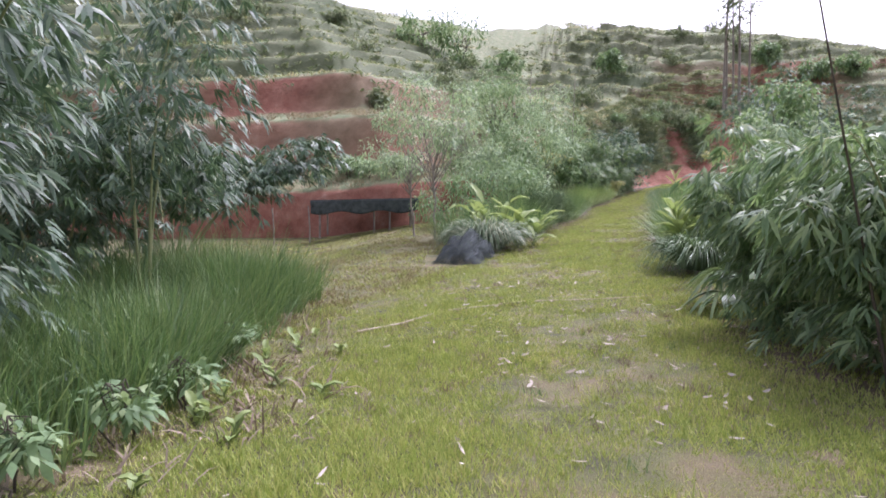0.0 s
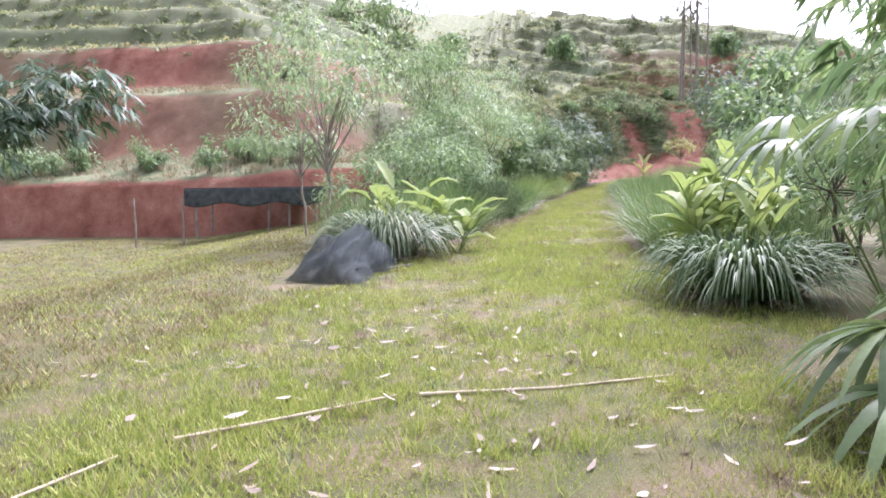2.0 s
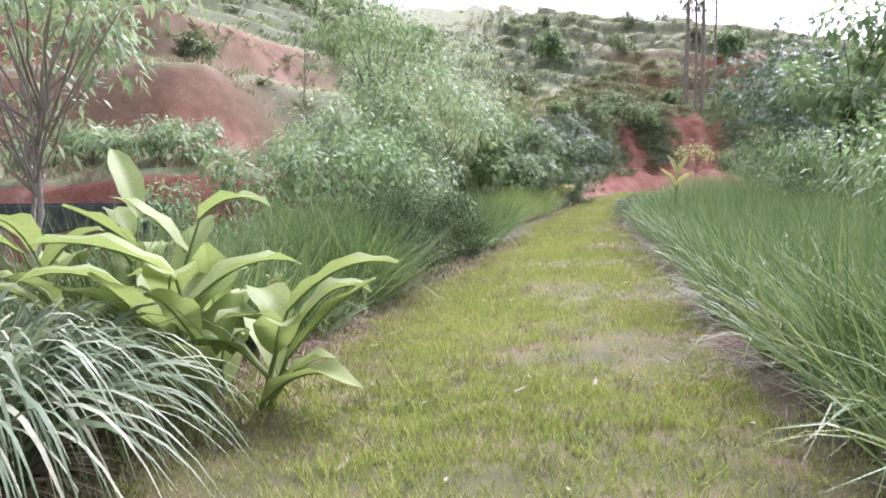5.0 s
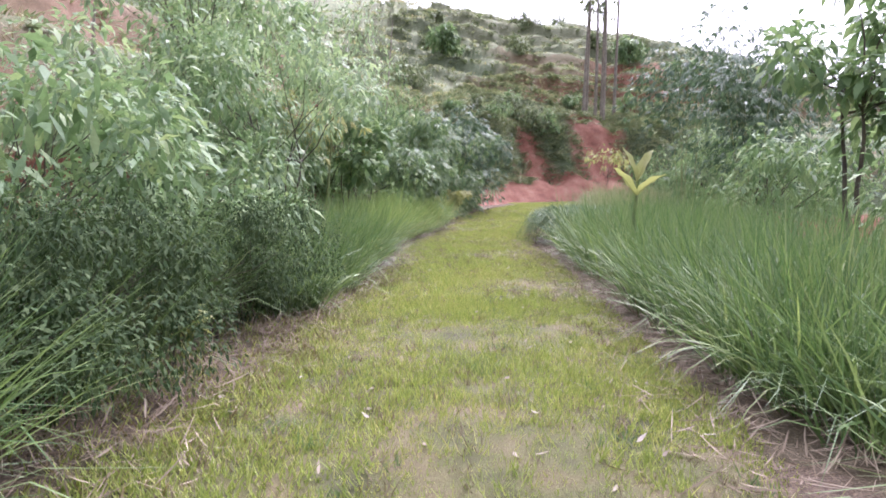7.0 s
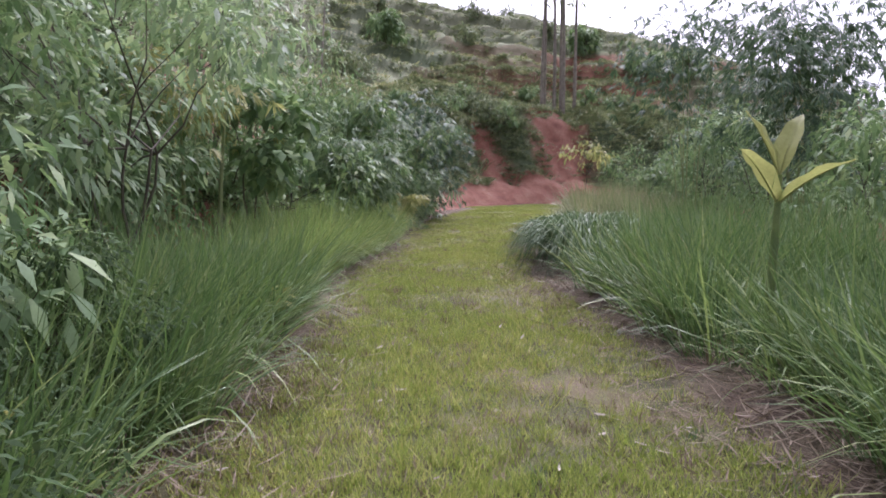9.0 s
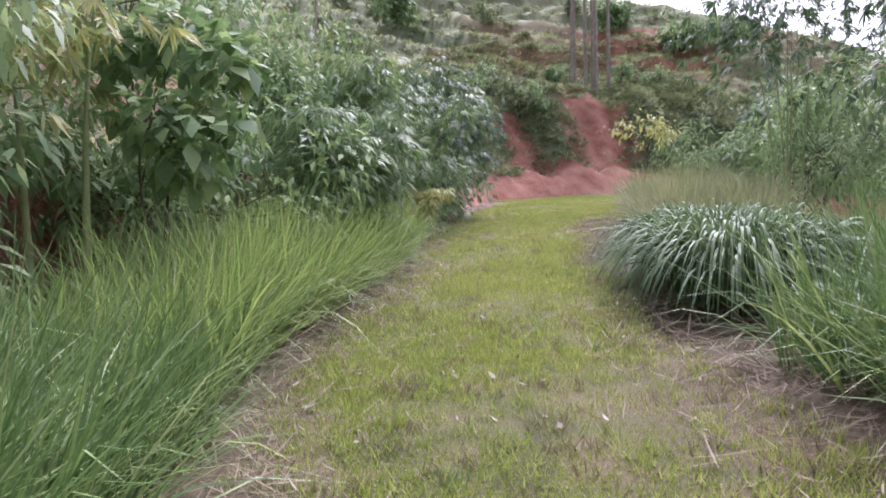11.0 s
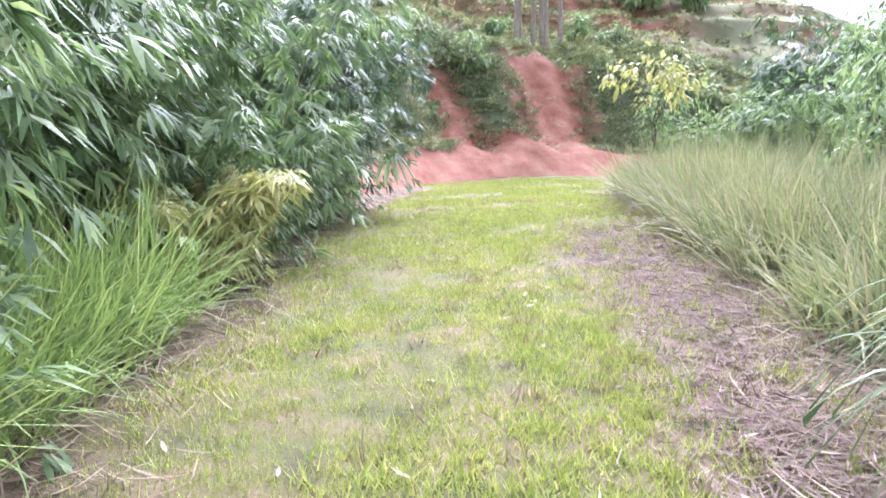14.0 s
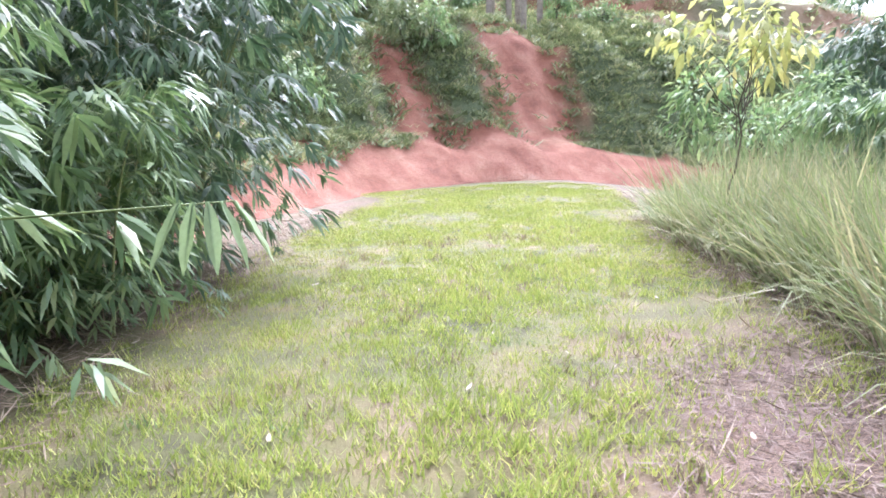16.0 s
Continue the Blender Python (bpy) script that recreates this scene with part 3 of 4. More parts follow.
def big_leaf(parent, p, way, length, width, droop, material=None):
    """One broad blade with a raised midrib and a gently waved rim."""
    n, m = 9, 6
    t = np.linspace(0, 1, n)
    w = width * 0.5 * np.sin(np.pi * np.clip(t, 0.02, 0.985) ** 0.85) ** 0.75
    mid = bent(p, way, length, droop, n)
    tan = unit(np.gradient(mid, axis=0))
    side = unit(np.cross(tan, [0, 0, 1.0]))
    up = np.cross(side, tan)
    cross = np.linspace(-1, 1, m + 1)
    ph = rng.uniform(0, 6)
    v = mid[:, None] + side[:, None] * (w[:, None] * cross[None])[..., None]
    lift = 0.35 * np.abs(cross)[None] * w[:, None] + 0.06 * width * np.sin(t[:, None] * 16 + ph) * np.abs(cross)[None]
    v = v + up[:, None] * lift[..., None]
    i = np.arange(n * (m + 1)).reshape(n, m + 1)
    q = np.stack([i[:-1, :-1], i[:-1, 1:], i[1:, 1:], i[1:, :-1]], -1).reshape(-1, 4)
    ob = mesh_object("leaf", *joined([(v.reshape(-1, 3), q), tube(mid - up * 0.004, 0.009 * (1.05 - t), 4)]), material or M_BIGLEAF, parent)
    ob.data.polygons.foreach_set("use_smooth", np.ones(len(ob.data.polygons), bool))
    return ob


def ginger(x, y, stems, height, leaf_l, leaf_w, label, per=8, name="ginger_plant", aim=None, material=None):
    """Broad-leaved stems; each leaf is its own part."""
    root = tagged(empty(name, x, y), label, "plant")
    for s_ in range(stems):
        a0 = rng.uniform(0, 6.283) if aim is None else aim + rng.normal(0, 0.8)
        h = height * rng.uniform(0.55, 1.0)
        pts = bent((np.cos(a0) * 0.2, np.sin(a0) * 0.2, -0.05), (np.cos(a0) * 0.35, np.sin(a0) * 0.35, 1), h, 0.06, 8)
        mesh_object("stem", *tube(pts, np.linspace(0.022, 0.008, 8), 6), M_STEM, root)
        for k in range(per):
            t = 0.15 + 0.85 * k / (per - 1)
            p = [np.interp(t, np.linspace(0, 1, 8), pts[:, i]) for i in range(3)]
            a = a0 + (k % 2) * np.pi + rng.normal(0, 0.5)
            big_leaf(root, p, (np.cos(a), np.sin(a), rng.uniform(0.6, 1.7)), leaf_l * rng.uniform(0.7, 1.1), leaf_w * rng.uniform(0.8, 1.1), rng.uniform(0.2, 0.6), material)
    return root


def fan_palm(x, y, leaves, height, label, size=0.55, upright=0.6):
    """Slender stalks that each carry a fan of pleated, drooping fingers."""
    root = tagged(empty("fan_palm", x, y), label, "palm")
    for k in range(leaves):
        a = 6.283 * k / leaves + rng.normal(0, 0.4)
        el = rng.uniform(upright, upright + 2.0)
        L = height * rng.uniform(0.5, 0.95)
        pts = bent((0, 0, 0), (np.cos(a), np.sin(a), el), L, 0.12, 8)
        stalk = mesh_object("stalk", *tube(pts, np.linspace(0.012, 0.006, 8), 5), M_STEM, root)
        n = 11
        hub = pts[-1]
        az = a + np.linspace(-1.7, 1.7, n)
        d = np.stack([np.cos(az), np.sin(az), np.full(n, 0.15)], 1)
        mesh_object("fan", *strips(np.repeat(hub[None], n, 0), d, size * rng.uniform(0.85, 1.1, n), size * 0.12, 0.75, 6, [0.35, 0.9, 1, 0.9, 0.6, 0.1], fold=0.3), M_PALM, stalk)
    return root


def pole_object(name, pts, radii, material, label, category, sides=8):
    return tagged(mesh_object(name, *tube(pts, radii, sides), material), label, category)


# ---- the red clay yard: shed against the cut ----
def shade_shed():
    root = tagged(empty("shade_shed", -2.6, 27.0, 0), "low open shed of poles with black shade-net roof", "shed")
    z0 = float(ground_z(-2.6, 27)) - 0.5
    for px_, py_, h in ((-2.2, -0.6, 1.75), (-0.1, -0.4, 1.8), (1.3, -0.1, 1.8), (-2.2, 1.2, 1.6), (1.3, 1.2, 1.6), (0.5, -0.3, 1.8)):
        mesh_object("post", *tube([(px_, py_, z0 + 0.35), (px_ + 0.03, py_, z0 + 0.3 + h * 0.5), (px_, py_, z0 + h)], 0.04, 7), M_BARK, root)
    for py_, h in ((-0.5, 1.72), (1.2, 1.58)):
        mesh_object("beam", *tube([(-2.4, py_, z0 + h), (-0.4, py_, z0 + h + 0.03), (1.6, py_, z0 + h)], 0.035, 7), M_BARK, root)
    u, w = np.meshgrid(np.linspace(0, 1, 26), np.linspace(0, 1, 8))
    x = -2.5 + 4.2 * u
    sag = 0.09 * np.sin(u * 9.4) ** 2
    roof = grid_mesh("net_roof", x, -0.62 + 2.1 * w, z0 + 1.84 - 0.16 * w - sag * np.sin(w * 3.14), M_NETDENSE)
    roof.parent = root
    flap = grid_mesh("net_flap", x, -0.64 - 0.03 * np.sin(u * 31) * w, z0 + 1.82 - (0.5 + 0.06 * np.sin(u * 17)) * w, M_NETDENSE)
    flap.parent = root
    for ob in (roof, flap):
        ob.modifiers.new("thick", 'SOLIDIFY').thickness = 0.012
    return root


shade_shed()
for k, px_ in enumerate((-5.2, -6.6)):
    zb = float(ground_z(px_, 26.4))
    pole_object("fence_post", [(px_, 26.4, zb - 0.1), (px_ + 0.03, 26.4, zb + 0.7), (px_, 26.42, zb + 1.5)], 0.03, M_BARK, "thin weathered wooden post on the lawn", "post")

# ---- the heap of shade net ----
heap = tagged(empty("shade_net", 0.5, 14.75), "crumpled heap of black shade net on the lawn", "net")
u, w = np.meshgrid(np.linspace(-1, 1, 110), np.linspace(-1, 1, 80))
for k in range(2):
    rim = 1 + 0.12 * np.sin(u * 5 + k) + 0.08 * np.sin(u * 11 + 2 * k) + 0.1 * field(u * 5, w * 5, 1.2, 57 + k)
    fold_line = w + 0.14 * np.sin(u * 4 + k)
    body = np.clip(1 - np.abs(w) ** 3, 0, 1) ** 0.7 * np.clip(1 - np.abs(u) ** 5, 0, 1) ** 0.7
    high = (0.58 - 0.12 * k) * (0.85 + 0.15 * u)
    folds = 0.2 * np.sin(fold_line * 7 + k) + 0.12 * np.sin(fold_line * 17 - u * 2 + 2 * k) + 0.2 * field(u * 5, w * 6, 1.0, 51 + k)
    zz = body * high * (0.92 + folds) + 0.012 + 0.02 * k
    nx_ = u * 1.05 * 0.25 + w * (0.42 + 0.1 * k) * 0.95 * rim
    ny_ = u * 1.05 * 0.96 - w * (0.42 + 0.1 * k) * 0.28 * rim + 0.08 * field(u * 4, w * 4, 1.0, 59)
    grid_mesh("net_layer", nx_, ny_, ground_z(nx_ + 0.5, ny_ + 14.75) - heap.location.z + zz, M_NET).parent = heap
pole_object("irrigation_pipe", [(0.62, 14.7, 0.05), (0.74, 15.08, 0.06), (0.86, 15.45, 0.1), (0.98, 15.85, 0.12)], 0.03, M_PIPE, "black plastic pipe lying on the grass", "pipe")
pole_object("irrigation_pipe", [(1.0, 14.85, 0.03), (1.15, 15.02, 0.04), (1.37, 15.26, 0.03)], 0.02, M_PIPE, "short black plastic pipe lying on the grass", "pipe")

# long dry canes that lie across the lawn
for pts in ([(-1.0, 7.55), (-0.5, 8.0), (-0.14, 8.57)], [(0.05, 8.75), (0.58, 9.01), (1.12, 9.3)], [(1.25, 9.3), (2.04, 9.33), (2.83, 9.5)]):
    pole_object("dry_cane", [(x, y, float(ground_z(x, y)) + 0.022) for x, y in pts], [0.013, 0.011, 0.008], M_DRYPOLE, "dry split cane lying across the lawn", "cane", 6)

# ---- left of the start ----
bamboo(-4.4, 4.9, 16, 4.6, 1.9, 1500, 0.26, M_BAMBOO_DARK, 0.9, 0.1, label="dark dense bamboo clump over tall grass")
bamboo(-5.6, 9.6, 14, 4.4, 2.4, 1400, 0.26, M_BAMBOO_DARK, 0.8, 0.12, label="dark bamboo clump with drooping leaf fans")
bamboo(-5.0, 12.4, 7, 3.6, 3.2, 700, 0.26, M_BAMBOO_DARK, 0.4, 0.5, aim=0.2, label="bamboo clump whose bough hangs over the lawn")
bamboo(-3.7, 8.2, 3, 5.2, 1.2, 260, 0.24, M_BAMBOO_DARK, 0.3, 0.35, aim=0.3, label="tall thin dark bamboo shoots")
grass = [(x, y, h) for x, y, h in zip(rng.uniform(-4.4, -2.0, 260), rng.uniform(3.4, 11.0, 260), rng.uniform(0.75, 1.15, 260)) if x < np.interp(y, [3, 6, 10, 11], [-2.3, -2.2, -2.0, -2.6])]
blades_field("tall_grass", grass, 105, 1.05, M_TALL, "bed of tall fine green grass beside the lawn", 0.012)
blades_field("edge_weeds", [(x, y, h) for x, y, h in zip(np.interp(np.linspace(2.5, 8.5, 60), [2, 6, 9], [-1.9, -1.55, -1.7]) + rng.normal(0, 0.25, 60), np.linspace(2.5, 8.5, 60), rng.uniform(0.5, 1.1, 60))], 26, 0.32, M_STRAW, "dry weeds along the grass bed", 0.018, 1.2, 0.9, 0.25, category="weeds")
for k in range(16):
    y = 2.6 + 0.33 * k
    ginger(float(np.interp(y, [2, 6, 9], [-1.75, -1.35, -1.5]) + rng.normal(0, 0.28)), y, 1, 0.2, 0.2, 0.07, "small yellow-green broad-leaved weed at the lawn edge", 5, "weed_plant")
for k in range(5):
    leafy(-2.1 + 0.25 * rng.normal(), 3.2 + 0.8 * k, 0.15, 0.22, 0.26, 160, 0.09, M_BUSH, "weed_bush", "low dark green weed bush at the lawn edge", 3, None, 0.6, 8, 0.5, 0.008)

# ---- right of the start ----
bamboo(4.2, 5.4, 14, 2.5, 1.1, 1100, 0.24, M_BAMBOO, 0.9, 0.05, label="bushy low bamboo at the lawn edge")
bamboo(4.1, 7.4, 12, 2.1, 1.0, 900, 0.22, M_BAMBOO, 0.7, 0.05, label="bushy low bamboo with grey-green leaves")
bamboo(5.6, 9.4, 12, 3.0, 1.3, 900, 0.22, M_BAMBOO, 0.9, 0.1, label="bushy bamboo behind the lawn edge")
bamboo(4.9, 4.2, 8, 4.6, 1.2, 700, 0.2, M_BAMBOO, 0.5, 0.35, label="tall light bamboo with thin tips")
bamboo(7.6, 12.5, 12, 3.2, 1.4, 900, 0.22, M_BUSH, 0.9, 0.1, label="green bamboo thicket behind ginger plants")
pole_object("bamboo_shoot", bent((3.3, 4.9, 0.0), (-0.28, -0.1, 1), 3.6, -0.02, 10), np.linspace(0.014, 0.004, 10), M_DARKSTEM, "thin bare bamboo shoot leaning over the lawn edge", "bamboo")
fan_palm(3.8, 8.6, 9, 1.0, "fan palm with drooping pleated leaves", 0.6)
fan_palm(5.1, 10.5, 9, 2.5, "taller fan palm with drooping pleated leaves", 0.62, 1.8)
fountain(4.65, 12.05, 900, 1.05, 0.92, M_FOUNTAIN_DARK, "dark green striped fountain grass clump")
ginger(4.95, 13.75, 8, 1.75, 0.8, 0.19, "tall ginger plant with big yellow-green leaves")
ginger(5.0, 12.95, 7, 1.6, 0.75, 0.18, "ginger plant with broad bright leaves")
leafy(8.5, 17, 1.2, 1.7, 1.7, 2600, 0.16, M_BUSH, "shrub", "dense green shrub behind the ginger")
leafy(7.5, 14.5, 1.0, 1.3, 1.2, 1800, 0.14, M_BUSH, "shrub", "dense green shrub behind the ginger")

# ---- the round clump, ginger and sapling beyond the net ----
fountain(1.0, 16.4, 1000, 1.15, 1.08, M_FOUNTAIN, "pale striped fountain grass clump beside the net")
ginger(2.1, 17.5, 6, 1.1, 0.9, 0.27, "ginger plant with yellowing leaves beside the track", 5)
ginger(1.2, 18.2, 5, 1.5, 0.9, 0.25, "ginger plant with upright green leaves", 5)
leafy(-0.25, 19.9, 2.2, 3.5, 1.55, 2600, 0.13, M_BUSH_PALE, "sapling_tree", "slender sapling tree with pale thin trunk", 1, M_BARK, 0.85, 22, 0.4, 0.035)
leafy(-0.9, 21.5, 2.0, 2.9, 1.2, 1100, 0.15, M_BUSH_PALE, "sapling_tree", "slender sapling tree with light crown", 1, M_BARK, 0.9, 12, 0.35, 0.035)

# ---- tall grass on both sides of the track ----
L1 = [(float(left_edge(y)) - 0.45 - d, y, h) for y, d, h in zip(rng.uniform(18.8, 33, 430), np.abs(rng.uniform(0, 2.0, 430)), rng.uniform(0.8, 1.15, 430))]
L1 = [q for q in L1 if not (22.2 < q[1] < 26.6 and q[0] > left_edge(q[1]) - 1.2 and rng.random() < 0.7)]
blades_field("tall_grass", L1, 90, 1.55, M_TALL, "hedge of tall arching green grass along the track", 0.014, 0.75, 0.5, 0.3)
L2 = [(float(left_edge(y)) - 0.45 - d, y, h) for y, d, h in zip(rng.uniform(33, 40.5, 230), np.abs(rng.uniform(0, 1.5, 230)), rng.uniform(0.7, 1.1, 230))]
blades_field("tall_grass", L2, 100, 1.4, M_TALLBRIGHT, "hedge of bright tall grass along the track", 0.014, 0.75, 0.5, 0.3)
R1 = [(float(right_edge(y)) + 0.5 + d, y, h) for y, d, h in zip(rng.uniform(15.2, 31.7, 470), np.abs(rng.uniform(0, 2.6, 470)), rng.uniform(0.8, 1.15, 470))]
blades_field("tall_grass", R1, 90, 1.55, M_TALL, "hedge of tall leaning green grass along the track", 0.014, 0.75, 0.5, 0.3)
R1 += [(float(right_edge(y)) + d, y, h) for y, d, h in zip(rng.uniform(31.6, 34.3, 34), rng.uniform(2.1, 3.6, 34), rng.uniform(0.8, 1.0, 34))]
blades_field("tall_grass", R1[-34:], 110, 1.4, M_TALL, "tall grass closing up to the fountain grass", 0.012, 0.75, 0.5, 0.3)
R2 = [(float(right_edge(y)) + 0.15 + d, y, h) for y, d, h in zip(rng.uniform(37.5, 48.0, 260), np.abs(rng.uniform(0, 2.6, 260)), rng.uniform(0.75, 1.15, 260))]
blades_field("tall_grass", R2, 70, 1.45, M_TALLDRY, "bed of drying tall grass along the track", 0.017, 0.8, 0.5, 0.3)
# taller pale stalks that lean out of the hedges
for spots, label in ((L1, "pale grass stalks leaning out of the tall grass"), (R1, "pale grass stalks leaning over the track"), (L2, "pale grass stalks in the bright tall grass")):
    inner = [q for q in spots if q[0] < left_edge(q[1]) - 1.1 or q[0] > right_edge(q[1]) + 1.1]
    blades_field("grass_stalks", inner[::2], 10, 1.55, M_TALLDRY, label, 0.008, 0.5, 0.4, 0.3)
    blades_field("arching_blades", [q for q in spots if q not in inner], 12, 1.5, M_TALLBRIGHT, "bright blades arching out of the hedge", 0.016, 1.25, 0.6, 0.3, 5)
    blades_field("dry_undergrowth", spots[::2], 16, 0.5, M_STRAW, "dry dead blades under the tall grass", 0.012, 1.3, 0.5, 0.35)
blades_field("tall_grass", [(x, y, h) for x, y, h in R2[::3]], 45, 1.2, M_TALLBRIGHT, "green tall grass among the drying blades", 0.013, 0.7, 0.5, 0.3)
blades_field("dry_undergrowth", R2, 26, 0.6, M_STRAW, "dead bent blades under the drying grass", 0.012, 1.4, 0.6, 0.35)
blades_field("grass_stalks", R2[::2], 12, 1.6, M_DRYEDGE, "thin pale seed stalks above the drying grass", 0.007, 0.45, 0.3, 0.3)
fountain(11.15, 33.4, 1100, 1.1, 1.12, M_FOUNTAIN_DARK, "large grey-green fountain grass clump arching over the track")
fountain(11.85, 34.65, 1200, 1.2, 1.05, M_FOUNTAIN_DARK, "large fountain grass clump beside the track")
fountain(13.0, 36.1, 1000, 1.1, 1.0, M_FOUNTAIN_DARK, "large fountain grass clump beside the worn patch")

# ---- bushes and bamboo on the left of the track ----
for y in (22.4, 23.0, 23.7, 24.4, 25.1, 25.8, 26.7, 27.9):
    leafy(float(left_edge(y)) - 0.75 + 0.15 * rng.normal(), y, 0.5, 0.62, 0.72, 3800, 0.048, M_WEED, "weed_bush", "fine-leaved weed bush among the tall grass", 3, None, 0.9, 14, 0.4, 0.01)
for y in (19.4, 21.4, 24.2, 27.2, 30.5):
    leafy(float(left_edge(y)) - 0.5 + 0.1 * rng.normal(), y, 0.3, 0.42, 0.22, 40, 0.13, M_YELLOW, "weed_plant", "small broad-leaved weed at the grass edge", 2, None, 0.8, 5, 0.6, 0.008)
for x, y, z, r, n, mt in ((0.2, 25.5, 1.0, 1.2, 1500, M_BUSH), (2.3, 25.2, 1.3, 1.3, 2000, M_BUSH), (1.6, 29.0, 1.9, 1.7, 2600, M_BUSH_PALE), (3.6, 28.0, 1.5, 1.3, 2200, M_BUSH),
                          (4.6, 32.0, 3.0, 1.9, 3200, M_BUSH_PALE), (2.4, 32.5, 2.6, 1.8, 2600, M_BUSH), (3.6, 30.4, 1.8, 1.2, 1900, M_BUSH), (3.9, 33.6, 2.4, 1.4, 2200, M_BUSH_PALE),
                          (4.2, 35.6, 3.0, 1.9, 2600, M_BUSH), (6.9, 36.6, 1.6, 1.3, 2200, M_BUSH), (6.6, 39.6, 2.6, 1.8, 2600, M_BUSH), (3.4, 39.4, 3.4, 2.0, 2400, M_BUSH_PALE)):
    leafy(x, y, z * 0.6, z, r, n, 0.17, mt, "shrub", "dense leafy shrub beside the track" if mt is M_BUSH else "pale green leafy shrub beside the track", 4, None, 0.85, 18, 0.36, 0.025)
for x, y, z, r, mt in ((4.4, 33.9, 1.3, 1.2, M_BUSH), (5.7, 36.9, 1.8, 1.3, M_BUSH), (3.6, 36.8, 3.2, 1.9, M_BUSH), (5.6, 39.8, 3.6, 2.0, M_BUSH_PALE), (7.4, 41.4, 3.8, 1.9, M_BUSH), (2.6, 34.6, 3.4, 1.8, M_BUSH)):
    leafy(x, y, z * 0.6, z, r, 2000, 0.18, mt, "shrub", "tall leafy shrub behind the tall grass", 4, None, 0.9, 20, 0.38, 0.03)
bamboo(8.0, 38.6, 12, 2.9, 1.5, 1300, 0.23, M_BAMBOO, 0.7, 0.1, label="bushy bamboo with hanging leaf fans")
bamboo(10.3, 44.4, 20, 4.2, 2.1, 2600, 0.27, M_BAMBOO, 1.0, 0.08, label="big bamboo clump hanging over the track")
bamboo(12.2, 47.2, 18, 5.2, 1.7, 2200, 0.25, M_BAMBOO_DARK, 0.9, 0.08, label="tall dark green bamboo clump at the bank")
bamboo(8.6, 42.0, 14, 4.0, 1.6, 1500, 0.25, M_BAMBOO, 0.9, 0.1, label="green bamboo clump behind the tall grass")
bamboo(10.1, 41.8, 9, 1.35, 0.8, 520, 0.22, M_YELLOW, 0.4, 0.1, label="low yellow-green bamboo at the track edge", culm_r=0.01)
bamboo(5.35, 34.5, 5, 4.4, 0.5, 130, 0.24, M_YELLOW, 0.5, 0.72, label="pale bamboo culms with yellow leaves", culm_r=0.045)
leafy(6.1, 35.4, 1.8, 2.2, 0.9, 620, 0.2, M_BUSH, "broadleaf_vine", "broad-leaved creeper on a thin stem", 2, None, 1.1, 9, 0.8, 0.02)

bamboo(10.7, 42.9, 9, 1.9, 1.0, 620, 0.22, M_BAMBOO, 0.6, 0.05, label="low bushy bamboo hanging to the track edge", culm_r=0.012)
bamboo(11.7, 45.6, 10, 2.3, 1.0, 700, 0.22, M_BAMBOO, 0.7, 0.05, label="low bushy bamboo at the foot of the bank", culm_r=0.012)

# the twig with five big leaflets that hangs over the track
twig = tagged(empty("leaf_twig", 10.6, 43.5, 1.55), "thin twig with one fan of big grey-green leaflets", "twig")
tp = bent((0, 0, 0), (2.05, -0.2, 0.12), 2.1, 0.0, 8)
mesh_object("stalk", *tube(tp, np.linspace(0.008, 0.004, 8), 5), M_STEM, twig)
for k in range(5):
    a = -0.5 + 0.28 * k
    big_leaf(twig, tp[-1] - np.array([0.06 * (4 - k), 0, 0]), (math.sin(a), -0.25, -1.0), 0.32, 0.075, 0.05, M_BUSH_PALE)

# ---- right of the upper track ----
leafy(13.9, 28.4, 2.6, 3.6, 1.5, 1700, 0.24, M_BUSH, "leafy_tree", "broad-leaved small tree above the grass", 2, None, 0.9, 14, 0.55, 0.05)
banana = tagged(empty("banana_plant", 9.5, 28.0), "young banana plant with yellow upright leaves", "plant")
stem_pts = bent((0, 0, -0.05), (0.05, 0, 1), 1.5, 0.0, 8)
mesh_object("stem", *tube(stem_pts, np.linspace(0.05, 0.02, 8), 7), M_STEM, banana)
for k, (a, lift_) in enumerate(((0.3, 2.2), (3.3, 1.3), (2.2, 2.6), (5.0, 0.9))):
    big_leaf(banana, stem_pts[-1 - k % 2], (math.cos(a), math.sin(a), lift_), 0.72, 0.19, 0.25, M_YELLOW)
bamboo(16.6, 34.2, 10, 6.2, 1.4, 700, 0.24, M_BAMBOO_DARK, 0.7, 0.3, label="tall open bamboo against the sky")
bamboo(19.2, 41.0, 6, 9.0, 1.8, 380, 0.3, M_BAMBOO_DARK, 0.9, 0.45, label="tall thin bamboo tops against the sky")
bamboo(21.5, 38.5, 10, 8.8, 1.8, 800, 0.28, M_BAMBOO_DARK, 0.8, 0.25, label="tall open bamboo against the sky")
bamboo(26.2, 47.8, 12, 6.2, 1.2, 1100, 0.3, M_BAMBOO_DARK, 0.8, 0.15, label="tall dark bamboo at the foot of the hill")
bamboo(23.4, 45.5, 12, 3.2, 1.2, 1000, 0.28, M_BAMBOO, 0.9, 0.1, label="bushy bamboo behind the dry grass")
leafy(18.15, 45.4, 1.9, 2.25, 0.95, 330, 0.17, M_YELLOW, "sapling_tree", "yellow-green sapling tree above the dry grass", 1, None, 0.4, 12, 0.4, 0.015)
